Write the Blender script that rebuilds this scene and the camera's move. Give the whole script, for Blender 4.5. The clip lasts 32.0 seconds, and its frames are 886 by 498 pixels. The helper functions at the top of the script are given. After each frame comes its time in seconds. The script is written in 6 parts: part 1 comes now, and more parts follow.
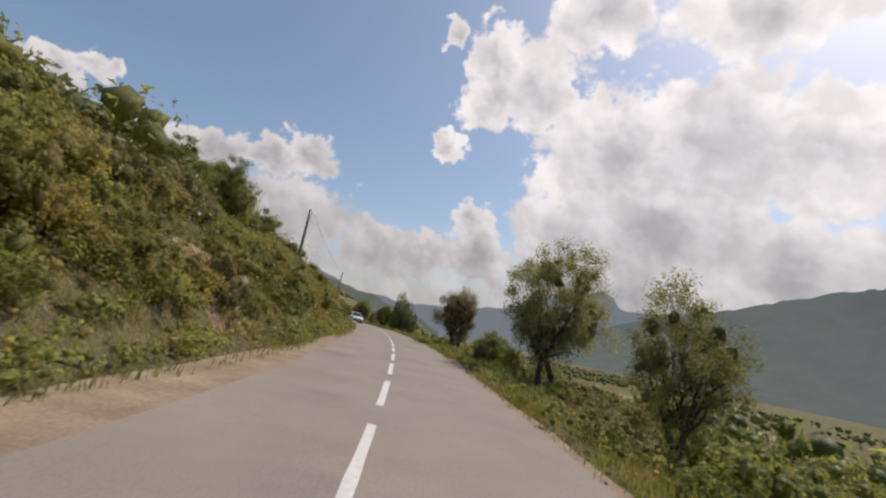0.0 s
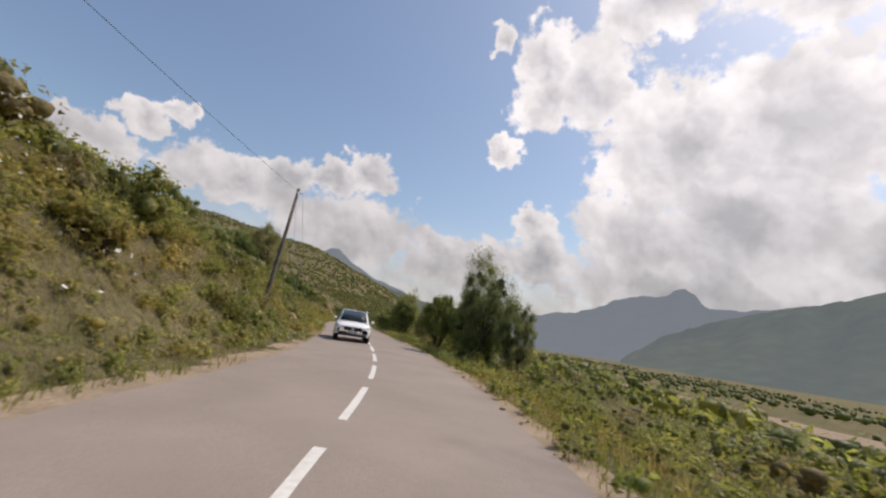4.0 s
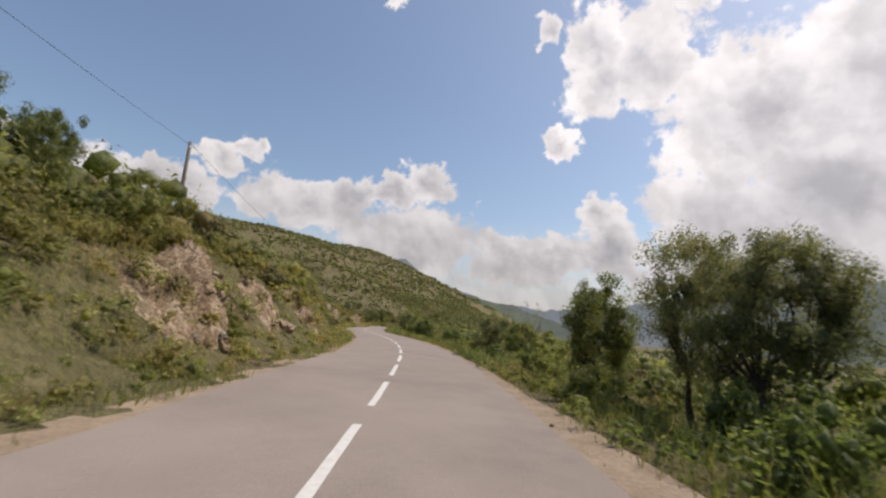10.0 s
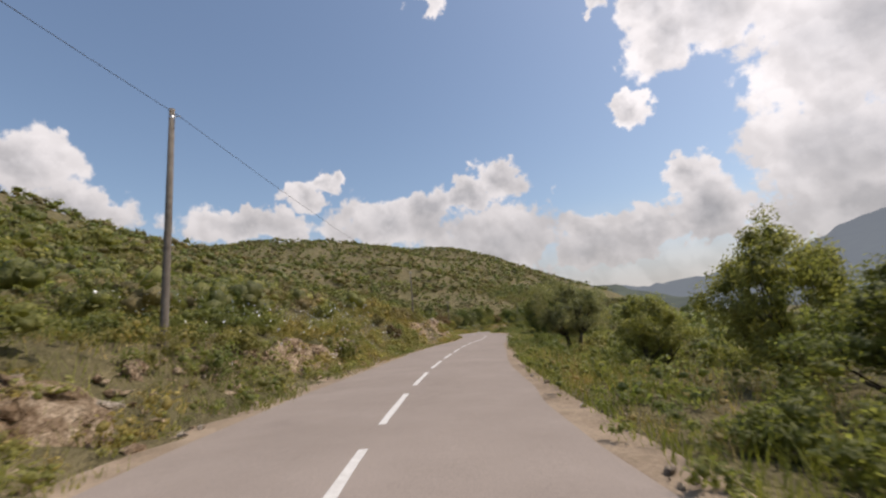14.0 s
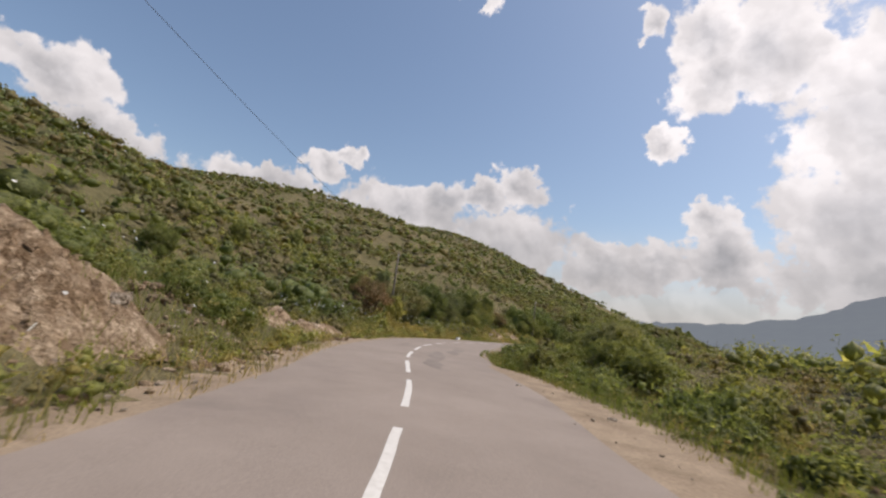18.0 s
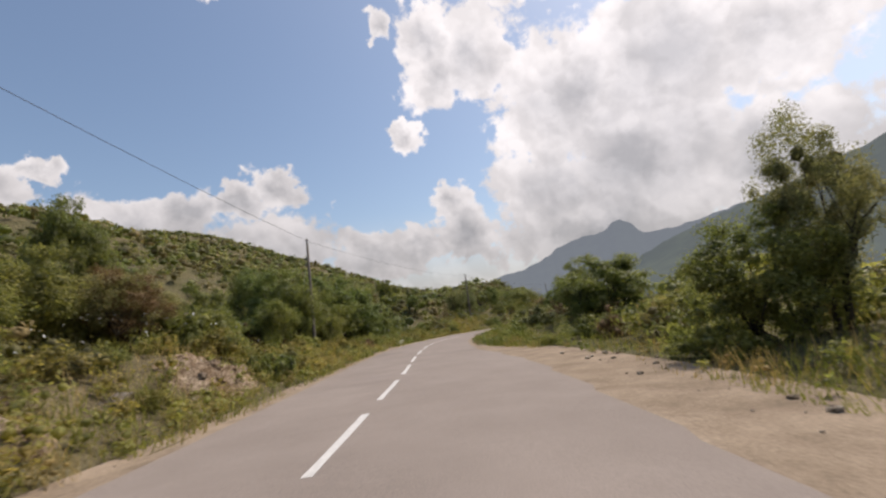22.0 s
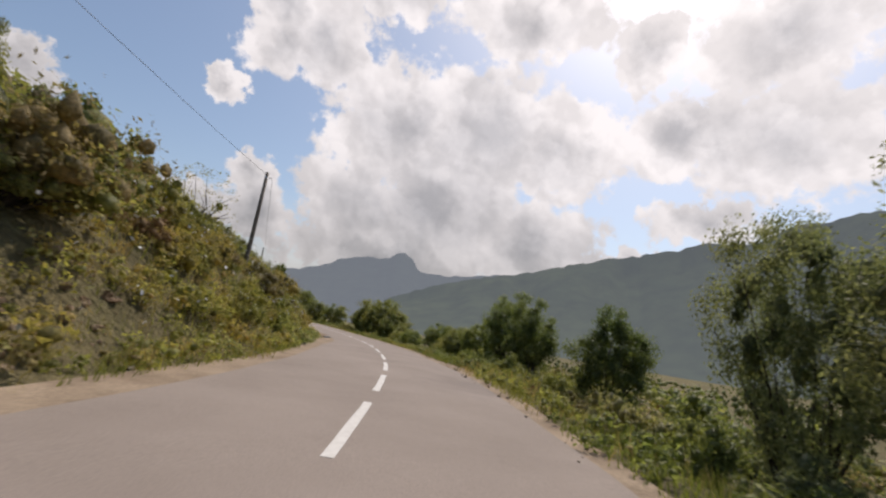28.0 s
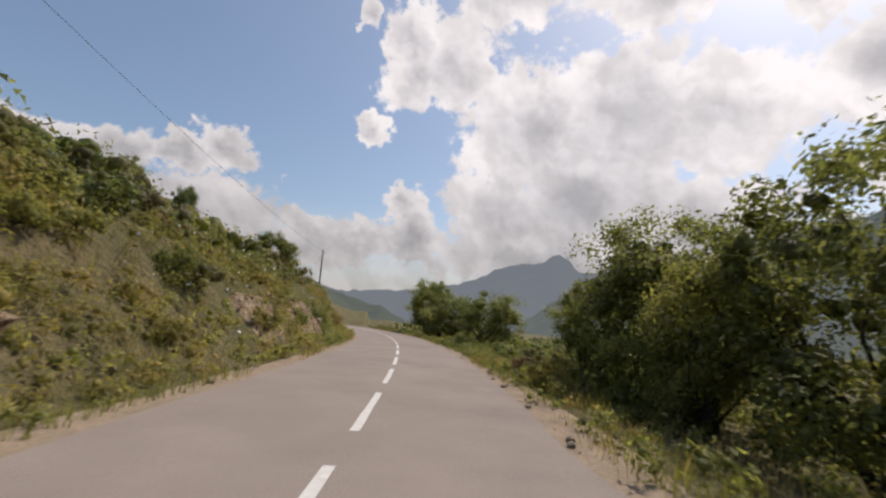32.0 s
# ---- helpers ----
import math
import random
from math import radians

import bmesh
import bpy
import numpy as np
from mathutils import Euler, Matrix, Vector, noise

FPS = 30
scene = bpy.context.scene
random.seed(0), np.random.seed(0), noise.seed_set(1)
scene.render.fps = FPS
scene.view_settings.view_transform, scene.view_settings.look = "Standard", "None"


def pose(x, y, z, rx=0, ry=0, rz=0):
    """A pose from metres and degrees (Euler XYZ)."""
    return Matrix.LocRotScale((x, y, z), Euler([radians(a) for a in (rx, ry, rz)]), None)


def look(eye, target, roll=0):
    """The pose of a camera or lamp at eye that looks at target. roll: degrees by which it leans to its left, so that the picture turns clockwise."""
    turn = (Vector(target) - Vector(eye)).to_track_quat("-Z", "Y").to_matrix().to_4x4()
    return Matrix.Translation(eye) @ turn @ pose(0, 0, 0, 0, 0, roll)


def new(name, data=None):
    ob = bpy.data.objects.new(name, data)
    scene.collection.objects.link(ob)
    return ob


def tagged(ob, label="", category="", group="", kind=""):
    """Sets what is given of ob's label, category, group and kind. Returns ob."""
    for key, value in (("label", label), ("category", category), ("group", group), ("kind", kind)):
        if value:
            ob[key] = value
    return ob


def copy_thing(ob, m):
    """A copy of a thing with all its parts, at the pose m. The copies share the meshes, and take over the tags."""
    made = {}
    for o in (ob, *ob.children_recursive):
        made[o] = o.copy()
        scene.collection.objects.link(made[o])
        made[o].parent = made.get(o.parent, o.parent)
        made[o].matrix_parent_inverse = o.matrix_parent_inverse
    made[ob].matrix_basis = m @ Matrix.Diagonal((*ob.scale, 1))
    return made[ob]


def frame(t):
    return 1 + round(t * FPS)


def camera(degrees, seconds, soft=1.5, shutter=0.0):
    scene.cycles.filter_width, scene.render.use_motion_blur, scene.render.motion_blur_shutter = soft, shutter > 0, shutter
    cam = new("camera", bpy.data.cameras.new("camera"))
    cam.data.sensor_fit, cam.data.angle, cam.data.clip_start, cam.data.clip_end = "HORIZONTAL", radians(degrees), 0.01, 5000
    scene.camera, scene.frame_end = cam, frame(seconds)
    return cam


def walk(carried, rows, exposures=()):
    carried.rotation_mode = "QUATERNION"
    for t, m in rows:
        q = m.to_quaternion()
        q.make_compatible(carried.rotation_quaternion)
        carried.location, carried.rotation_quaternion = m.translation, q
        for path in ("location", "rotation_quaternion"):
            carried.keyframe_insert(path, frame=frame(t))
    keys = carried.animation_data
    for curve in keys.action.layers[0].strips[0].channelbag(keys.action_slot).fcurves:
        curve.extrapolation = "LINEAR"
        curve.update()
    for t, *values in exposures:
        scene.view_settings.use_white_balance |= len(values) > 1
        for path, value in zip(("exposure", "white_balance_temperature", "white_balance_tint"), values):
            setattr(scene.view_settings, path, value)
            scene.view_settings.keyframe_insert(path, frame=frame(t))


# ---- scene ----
cam = camera(90.0, 32.0, soft=2.3, shutter=0.1)
# seconds, x, y, z, heading (clockwise from +y), tilt up, lean to the left
ROWS = [
    (0.0, -0.11, -0.21, 1.31, 0.15, 10.80, 11.31),
    (0.5, -0.07, 5.29, 1.37, -2.21, 10.74, 6.65),
    (1.0, -0.35, 10.98, 1.42, -4.08, 10.42, 4.01),
    (1.5, -0.77, 16.84, 1.47, -4.22, 10.80, 0.70),
    (2.0, -1.19, 22.80, 1.54, -3.27, 10.21, 1.34),
    (2.5, -1.61, 28.79, 1.59, -4.45, 10.27, 3.30),
    (3.0, -2.20, 35.45, 1.64, -5.50, 10.37, 5.31),
    (3.5, -2.97, 42.09, 1.69, -6.51, 10.48, 7.31),
    (4.0, -3.82, 48.42, 1.73, -8.07, 10.52, 8.88),
    (4.5, -4.71, 54.50, 1.77, -10.78, 10.38, 9.59),
    (5.0, -6.13, 61.08, 1.80, -14.73, 10.05, 9.37),
    (5.5, -7.86, 67.49, 1.85, -16.84, 10.16, 6.97),
    (6.0, -9.86, 73.95, 1.89, -19.35, 10.89, 6.23),
    (6.5, -12.33, 80.42, 1.95, -21.08, 10.32, 5.43),
    (7.0, -14.83, 86.73, 2.00, -22.42, 10.17, 3.48),
    (7.5, -17.42, 92.98, 2.02, -22.69, 9.59, 0.69),
    (8.0, -19.95, 99.22, 2.04, -21.45, 9.35, -4.38),
    (8.5, -22.22, 105.50, 2.06, -18.11, 9.55, -7.80),
    (9.0, -24.17, 111.95, 2.11, -14.37, 10.03, -6.72),
    (9.5, -25.98, 118.70, 2.15, -14.23, 10.27, 0.05),
    (10.0, -27.89, 125.49, 2.14, -16.54, 10.09, 4.53),
    (10.5, -29.98, 132.17, 2.15, -18.26, 10.95, 4.98),
    (11.0, -32.35, 138.84, 2.19, -20.36, 9.68, 7.45),
    (11.5, -34.99, 145.42, 2.23, -22.98, 9.42, 7.85),
    (12.0, -37.97, 151.90, 2.23, -26.05, 9.45, 8.05),
    (12.5, -41.23, 158.24, 2.23, -28.01, 8.92, 4.74),
    (13.0, -44.56, 164.49, 2.27, -27.80, 10.59, 1.05),
    (13.5, -47.90, 170.80, 2.32, -27.95, 9.11, 0.45),
    (14.0, -51.18, 177.19, 2.35, -27.33, 10.15, -4.27),
    (14.5, -54.35, 183.81, 2.39, -24.06, 9.38, -10.19),
    (15.0, -57.50, 190.68, 2.42, -21.28, 8.91, -10.78),
    (15.5, -60.14, 197.18, 2.42, -19.08, 8.73, -6.55),
    (16.0, -62.65, 204.02, 2.41, -18.03, 8.85, -0.51),
    (16.5, -64.55, 210.20, 2.39, -18.70, 9.24, 4.33),
    (17.0, -66.89, 216.58, 2.37, -21.19, 9.92, 7.45),
    (17.5, -69.61, 222.92, 2.36, -24.73, 9.68, 8.64),
    (18.0, -72.68, 229.03, 2.38, -28.28, 9.41, 7.66),
    (18.5, -75.88, 234.77, 2.40, -29.33, 9.85, -0.67),
    (19.0, -78.80, 240.44, 2.41, -25.03, 9.49, -9.11),
    (19.5, -81.15, 246.41, 2.39, -21.05, 8.51, -13.73),
    (20.0, -83.28, 252.70, 2.36, -16.06, 8.11, -13.81),
    (20.5, -85.01, 259.35, 2.32, -11.69, 7.80, -14.09),
    (21.0, -86.26, 266.33, 2.28, -6.61, 8.71, -13.80),
    (21.5, -86.93, 273.48, 2.24, -1.26, 9.87, -11.42),
    (22.0, -87.08, 280.61, 2.24, 1.24, 9.14, -7.21),
    (22.5, -87.04, 287.59, 2.21, 1.17, 9.50, -1.45),
    (23.0, -86.98, 294.31, 2.18, 0.41, 9.25, -1.62),
    (23.5, -86.85, 300.85, 2.15, 1.56, 8.46, -4.17),
    (24.0, -86.50, 307.39, 2.07, 2.89, 5.83, -11.63),
    (24.5, -85.82, 313.89, 1.96, 11.00, 6.42, -15.23),
    (25.0, -84.33, 320.17, 1.84, 18.12, 7.86, -19.23),
    (25.5, -81.62, 326.22, 1.72, 25.67, 8.66, -19.15),
    (26.0, -78.51, 331.97, 1.64, 29.89, 9.90, -14.21),
    (26.5, -75.42, 337.33, 1.59, 31.02, 11.45, -5.10),
    (27.0, -72.36, 342.84, 1.55, 30.44, 12.53, 4.03),
    (27.5, -69.19, 348.54, 1.51, 29.52, 12.37, 9.01),
    (28.0, -66.02, 354.26, 1.45, 28.48, 10.85, 9.17),
    (28.5, -63.02, 360.13, 1.41, 26.57, 10.94, 10.34),
    (29.0, -60.31, 366.12, 1.37, 22.63, 10.05, 13.03),
    (29.5, -57.94, 372.35, 1.34, 18.91, 10.95, 12.49),
    (30.0, -55.84, 378.86, 1.31, 16.24, 9.53, 10.42),
    (30.5, -54.03, 385.58, 1.29, 13.64, 10.01, 7.94),
    (31.0, -52.48, 392.33, 1.28, 11.06, 9.97, 6.67),
    (31.5, -51.28, 399.10, 1.30, 10.04, 10.19, 6.42),
    (32.0, -50.13, 406.02, 1.32, 8.73, 9.65, 4.19),
]


def rider(x, y, z, heading, tilt, lean):
    h, p = radians(heading), radians(tilt)
    way = Vector((math.sin(h) * math.cos(p), math.cos(h) * math.cos(p), math.sin(p)))
    eye = Vector((x, y, z))
    return look(eye, eye + way, lean)


walk(cam, [(r[0], rider(*r[1:])) for r in ROWS], [(0.0, -0.10, 6800, 15), (2.5, -0.02, 6800, 15), (6.0, 0.06, 6800, 15), (20.0, 0.06, 6800, 15), (25.0, 0.02, 6800, 15), (28.0, -0.10, 6800, 15), (32.0, -0.08, 6800, 15)])

# ---- daylight: high sun ahead on the right, blue sky with cumulus ----
SUN_AZ, SUN_EL = radians(58), radians(56)
world = bpy.data.worlds.new("sky")
scene.world = world
world.use_nodes = True
wt = world.node_tree
wt.nodes.clear()


def wmath(op, a, b=None, c=None, clamp=False):
    n = wt.nodes.new("ShaderNodeMath")
    n.operation = op
    n.use_clamp = clamp
    for i, v in enumerate((a, b, c)):
        if v is None:
            continue
        if isinstance(v, (int, float)):
            n.inputs[i].default_value = v
        else:
            wt.links.new(v, n.inputs[i])
    return n.outputs[0]


sky = wt.nodes.new("ShaderNodeTexSky")
sky.sky_type = "NISHITA"
sky.sun_disc = False
sky.sun_elevation = SUN_EL
sky.sun_rotation = SUN_AZ
sky.altitude = 200
sky.air_density = 1.1
sky.dust_density = 2.2
sky.ozone_density = 1.6
tc = wt.nodes.new("ShaderNodeTexCoord")
sep = wt.nodes.new("ShaderNodeSeparateXYZ")
wt.links.new(tc.outputs["Generated"], sep.inputs[0])
sx, sy, sz = sep.outputs
azim = wmath("MULTIPLY", wmath("ARCTAN2", sx, sy), 57.2958)
flat = wmath("SQRT", wmath("ADD", wmath("MULTIPLY", sx, sx), wmath("MULTIPLY", sy, sy)))
elev = wmath("MULTIPLY", wmath("ARCTAN2", sz, flat), 57.2958)
comb = wt.nodes.new("ShaderNodeCombineXYZ")
wt.links.new(azim, comb.inputs[0])
wt.links.new(elev, comb.inputs[1])


def wnoise(scale, detail, rough, shift=(0, 0, 0)):
    m = wt.nodes.new("ShaderNodeVectorMath")
    m.operation = "ADD"
    wt.links.new(tc.outputs["Generated"], m.inputs[0])
    m.inputs[1].default_value = shift
    n = wt.nodes.new("ShaderNodeTexNoise")
    wt.links.new(m.outputs[0], n.inputs["Vector"])
    n.inputs["Scale"].default_value = scale
    n.inputs["Detail"].default_value = detail
    n.inputs["Roughness"].default_value = rough
    return n.outputs["Fac"]


# cumulus heaps: azimuth, elevation and half sizes in degrees
HEAPS_AHEAD = [(-19.0, 18.5, 3.4, 3.0), (-23.6, 16.7, 4.6, 2.3), (-28.0, 15.8, 3.8, 2.9), (-34.4, 13.6, 9.8, 3.6),
               (-42.3, 19.0, 2.2, 1.6), (-44.8, 17.0, 3.4, 2.2), (-51.3, 13.8, 8.4, 2.6), (-19.6, 10.4, 11.5, 6.0),
               (-7.2, 8.8, 9.5, 3.8), (-2.1, 9.7, 4.6, 3.2), (2.9, 15.4, 3.2, 3.0), (4.1, 11.3, 4.8, 4.8),
               (-73.1, 18.5, 6.4, 3.4), (-68.3, 14.4, 6.0, 3.0), (-27.3, 40.5, 3.6, 2.2), (-3.8, 36.5, 2.4, 2.2),
               (-2.2, 23.7, 2.4, 2.3)]
HEAPS_SUNWARD = [(3.0, 30.6, 5.4, 4.6), (2.4, 34.5, 4.8, 4.8), (20.0, 24.3, 11.5, 10.0), (31.6, 25.6, 13.0, 10.0),
                 (41.5, 25.0, 10.0, 8.0), (15.8, 14.8, 8.6, 8.4), (28.2, 15.2, 15.5, 10.7), (39.5, 12.5, 10.5, 7.0),
                 (20.8, 8.0, 17.0, 4.2), (9.0, 32.1, 6.6, 6.0), (55.9, 26.6, 6.6, 5.5), (66.0, 25.0, 13.0, 7.0),
                 (59.6, 16.9, 7.0, 3.4), (52.4, 35.4, 5.0, 5.0), (67.0, 34.9, 11.0, 5.5), (36.0, 39.0, 14.0, 5.0),
                 (16.0, 40.0, 9.0, 4.5), (51.0, 10.0, 9.0, 4.0)]
warp = wt.nodes.new("ShaderNodeTexNoise")
wt.links.new(tc.outputs["Generated"], warp.inputs["Vector"])
warp.inputs["Scale"].default_value = 17.0
warp.inputs["Detail"].default_value = 5.0
warp.inputs["Roughness"].default_value = 0.6
bend = wt.nodes.new("ShaderNodeVectorMath")
bend.operation = "MULTIPLY_ADD"
wt.links.new(warp.outputs["Color"], bend.inputs[0])
bend.inputs[1].default_value = (7.0, 6.0, 0.0)
bend.inputs[2].default_value = (-3.5, -3.0, 0.0)
bent = wt.nodes.new("ShaderNodeVectorMath")
bent.operation = "ADD"
wt.links.new(comb.outputs[0], bent.inputs[0])
wt.links.new(bend.outputs[0], bent.inputs[1])
heap = None
for az, el, ra, re in HEAPS_AHEAD + HEAPS_SUNWARD:
    sub = wt.nodes.new("ShaderNodeVectorMath")
    sub.operation = "SUBTRACT"
    wt.links.new(bent.outputs[0], sub.inputs[0])
    sub.inputs[1].default_value = (az, el, 0)
    mul = wt.nodes.new("ShaderNodeVectorMath")
    mul.operation = "MULTIPLY"
    wt.links.new(sub.outputs[0], mul.inputs[0])
    mul.inputs[1].default_value = (1 / ra, 1 / re, 0)
    ln = wt.nodes.new("ShaderNodeVectorMath")
    ln.operation = "LENGTH"
    wt.links.new(mul.outputs[0], ln.inputs[0])
    d = wmath("SUBTRACT", 1.0, ln.outputs["Value"])
    heap = d if heap is None else wmath("SMOOTH_MAX", heap, d, 0.12)


def wpuffs(scale, shift):
    """Rounded heads of cloud: high in the middle of each cell."""
    m = wt.nodes.new("ShaderNodeVectorMath")
    m.operation = "MULTIPLY_ADD"
    wt.links.new(warp.outputs["Color"], m.inputs[0])
    m.inputs[1].default_value = (0.05, 0.05, 0.05)
    wt.links.new(tc.outputs["Generated"], m.inputs[2])
    a = wt.nodes.new("ShaderNodeVectorMath")
    a.operation = "ADD"
    wt.links.new(m.outputs[0], a.inputs[0])
    a.inputs[1].default_value = shift
    v = wt.nodes.new("ShaderNodeTexVoronoi")
    v.feature = "SMOOTH_F1"
    v.inputs["Scale"].default_value = scale
    v.inputs["Smoothness"].default_value = 0.35
    wt.links.new(a.outputs[0], v.inputs["Vector"])
    return wmath("SUBTRACT", 0.42, v.outputs["Distance"])


LIT = (0.022, -0.003, 0.026)  # a step towards the sunny side
heads = wmath("ADD", wpuffs(15.0, (0, 0, 0)), wmath("MULTIPLY", wpuffs(36.0, (0, 0, 0)), 0.55))
relief = wmath("ADD", wmath("SUBTRACT", wpuffs(11.0, (0, 0, 0)), wpuffs(11.0, LIT)),
               wmath("MULTIPLY", wmath("SUBTRACT", wpuffs(34.0, (0, 0, 0)), wpuffs(34.0, (0.007, -0.001, 0.008))), 0.45))
puff = wnoise(9.0, 8.0, 0.58)
puff2 = wnoise(48.0, 5.0, 0.6, (3.1, 1.7, 0.4))
lump = wmath("ADD", wmath("MULTIPLY", wmath("SUBTRACT", puff, 0.44), 0.75),
             wmath("ADD", wmath("MULTIPLY", heads, 0.42), wmath("MULTIPLY", wmath("SUBTRACT", puff2, 0.5), 0.5)))
dens = wmath("ADD", heap, lump)
edge = wt.nodes.new("ShaderNodeMapRange")
edge.interpolation_type = "SMOOTHSTEP"
edge.inputs["From Min"].default_value = -0.02
edge.inputs["From Max"].default_value = 0.24
wt.links.new(dens, edge.inputs["Value"])
# bright rims, grey hearts
core = wt.nodes.new("ShaderNodeMapRange")
core.inputs["From Min"].default_value = 0.25
core.inputs["From Max"].default_value = 1.05
wt.links.new(wmath("ADD", heap, wmath("MULTIPLY", wmath("SUBTRACT", wnoise(6.0, 7.0, 0.56, (5.0, 0.0, 2.0)), 0.5), 1.7)), core.inputs["Value"])
ramp = wt.nodes.new("ShaderNodeValToRGB")
wt.links.new(core.outputs[0], ramp.inputs[0])
ramp.color_ramp.elements[0].color = (0.95, 0.935, 0.945, 1)
ramp.color_ramp.elements[1].color = (0.56, 0.565, 0.59, 1)
side = wt.nodes.new("ShaderNodeMapRange")  # sunny and shaded sides of the heads
side.inputs["From Min"].default_value = -0.22
side.inputs["From Max"].default_value = 0.22
side.inputs["To Min"].default_value = 0.88
side.inputs["To Max"].default_value = 1.09
wt.links.new(relief, side.inputs["Value"])
haze = wt.nodes.new("ShaderNodeMapRange")  # milky air towards the horizon
haze.interpolation_type = "SMOOTHSTEP"
haze.inputs["From Min"].default_value = 15.0
haze.inputs["From Max"].default_value = 2.0
haze.inputs["To Max"].default_value = 0.85
wt.links.new(elev, haze.inputs["Value"])
cover = wmath("MAXIMUM", wmath("MULTIPLY", edge.outputs[0], 0.94), haze.outputs[0])
bg_sky = wt.nodes.new("ShaderNodeBackground")
clear = wt.nodes.new("ShaderNodeMix")  # slightly greener blue of humid air
clear.data_type = "RGBA"
clear.blend_type = "MULTIPLY"
clear.inputs[0].default_value = 1.0
clear.inputs[7].default_value = (0.98, 1.015, 1.0, 1)
wt.links.new(sky.outputs[0], clear.inputs[6])
wt.links.new(clear.outputs[2], bg_sky.inputs[0])
bg_sky.inputs[1].default_value = 0.135
bg_cloud = wt.nodes.new("ShaderNodeBackground")
wt.links.new(ramp.outputs[0], bg_cloud.inputs[0])
thick = wt.nodes.new("ShaderNodeMapRange")  # low cloud is seen through more air
thick.inputs["From Min"].default_value = 4.0
thick.inputs["From Max"].default_value = 22.0
thick.inputs["To Min"].default_value = 0.60
thick.inputs["To Max"].default_value = 0.95
wt.links.new(elev, thick.inputs["Value"])
glare = wt.nodes.new("ShaderNodeVectorMath")  # cloud near the sun shines brighter
glare.operation = "DOT_PRODUCT"
wt.links.new(tc.outputs["Generated"], glare.inputs[0])
glare.inputs[1].default_value = (math.sin(SUN_AZ) * math.cos(SUN_EL), math.cos(SUN_AZ) * math.cos(SUN_EL), math.sin(SUN_EL))
forward = wt.nodes.new("ShaderNodeMapRange")
forward.inputs["From Min"].default_value = 0.3
forward.inputs["From Max"].default_value = 0.95
forward.inputs["To Min"].default_value = 0.90
forward.inputs["To Max"].default_value = 1.10
wt.links.new(glare.outputs["Value"], forward.inputs["Value"])
wt.links.new(wmath("MULTIPLY", wmath("MULTIPLY", thick.outputs[0], forward.outputs[0]), side.outputs[0]), bg_cloud.inputs[1])
blend = wt.nodes.new("ShaderNodeMixShader")
wt.links.new(cover, blend.inputs[0])
wt.links.new(bg_sky.outputs[0], blend.inputs[1])
wt.links.new(bg_cloud.outputs[0], blend.inputs[2])
out = wt.nodes.new("ShaderNodeOutputWorld")
wt.links.new(blend.outputs[0], out.inputs[0])

sun = new("sun", bpy.data.lights.new("sun", "SUN"))
sun.data.energy = 3.4
sun.data.angle = radians(0.6)
sun.data.color = (1.0, 0.95, 0.86)
toward = Vector((math.sin(SUN_AZ) * math.cos(SUN_EL), math.cos(SUN_AZ) * math.cos(SUN_EL), math.sin(SUN_EL)))
sun.matrix_world = look(toward * 300, (0, 0, 0))

# ---- materials ----


class Nodes:
    """A small builder for one procedural material."""

    def __init__(self, name):
        self.m = bpy.data.materials.new(name)
        self.m.use_nodes = True
        self.t = self.m.node_tree
        self.b = self.t.nodes["Principled BSDF"]
        self.coord = self.t.nodes.new("ShaderNodeTexCoord")
        self.geo = self.t.nodes.new("ShaderNodeNewGeometry")

    def link(self, a, b):
        self.t.links.new(a, b)

    def noise(self, scale, detail=4.0, rough=0.55, source=None):
        n = self.t.nodes.new("ShaderNodeTexNoise")
        n.inputs["Scale"].default_value = scale
        n.inputs["Detail"].default_value = detail
        n.inputs["Roughness"].default_value = rough
        self.link(source or self.geo.outputs["Position"], n.inputs["Vector"])
        return n.outputs["Fac"]

    def ramp(self, fac, *stops):
        n = self.t.nodes.new("ShaderNodeValToRGB")
        self.link(fac, n.inputs[0])
        e = n.color_ramp.elements
        while len(e) < len(stops):
            e.new(0.5)
        for el, (p, c) in zip(e, stops):
            el.position = p
            el.color = (*c, 1)
        return n.outputs[0]

    def mix(self, fac, a, b, kind="MIX"):
        n = self.t.nodes.new("ShaderNodeMix")
        n.data_type = "RGBA"
        n.blend_type = kind
        for socket, v in ((n.inputs[0], fac), (n.inputs[6], a), (n.inputs[7], b)):
            if isinstance(v, (int, float)):
                socket.default_value = v
            elif isinstance(v, tuple):
                socket.default_value = (*v, 1)
            else:
                self.link(v, socket)
        return n.outputs[2]

    def math(self, op, a, b=0.0):
        n = self.t.nodes.new("ShaderNodeMath")
        n.operation = op
        for i, v in enumerate((a, b)):
            if isinstance(v, (int, float)):
                n.inputs[i].default_value = v
            else:
                self.link(v, n.inputs[i])
        return n.outputs[0]

    def bump(self, height, strength=0.4, distance=0.02):
        n = self.t.nodes.new("ShaderNodeBump")
        n.inputs["Strength"].default_value = strength
        n.inputs["Distance"].default_value = distance
        self.link(height, n.inputs["Height"])
        self.link(n.outputs[0], self.b.inputs["Normal"])

    def done(self, color, rough=0.8, metal=0.0, spec=None):
        if isinstance(color, tuple):
            self.b.inputs["Base Color"].default_value = (*color, 1)
        else:
            self.link(color, self.b.inputs["Base Color"])
        self.b.inputs["Roughness"].default_value = rough
        self.b.inputs["Metallic"].default_value = metal
        if spec is not None:
            self.b.inputs["Specular IOR Level"].default_value = spec
        return self.m


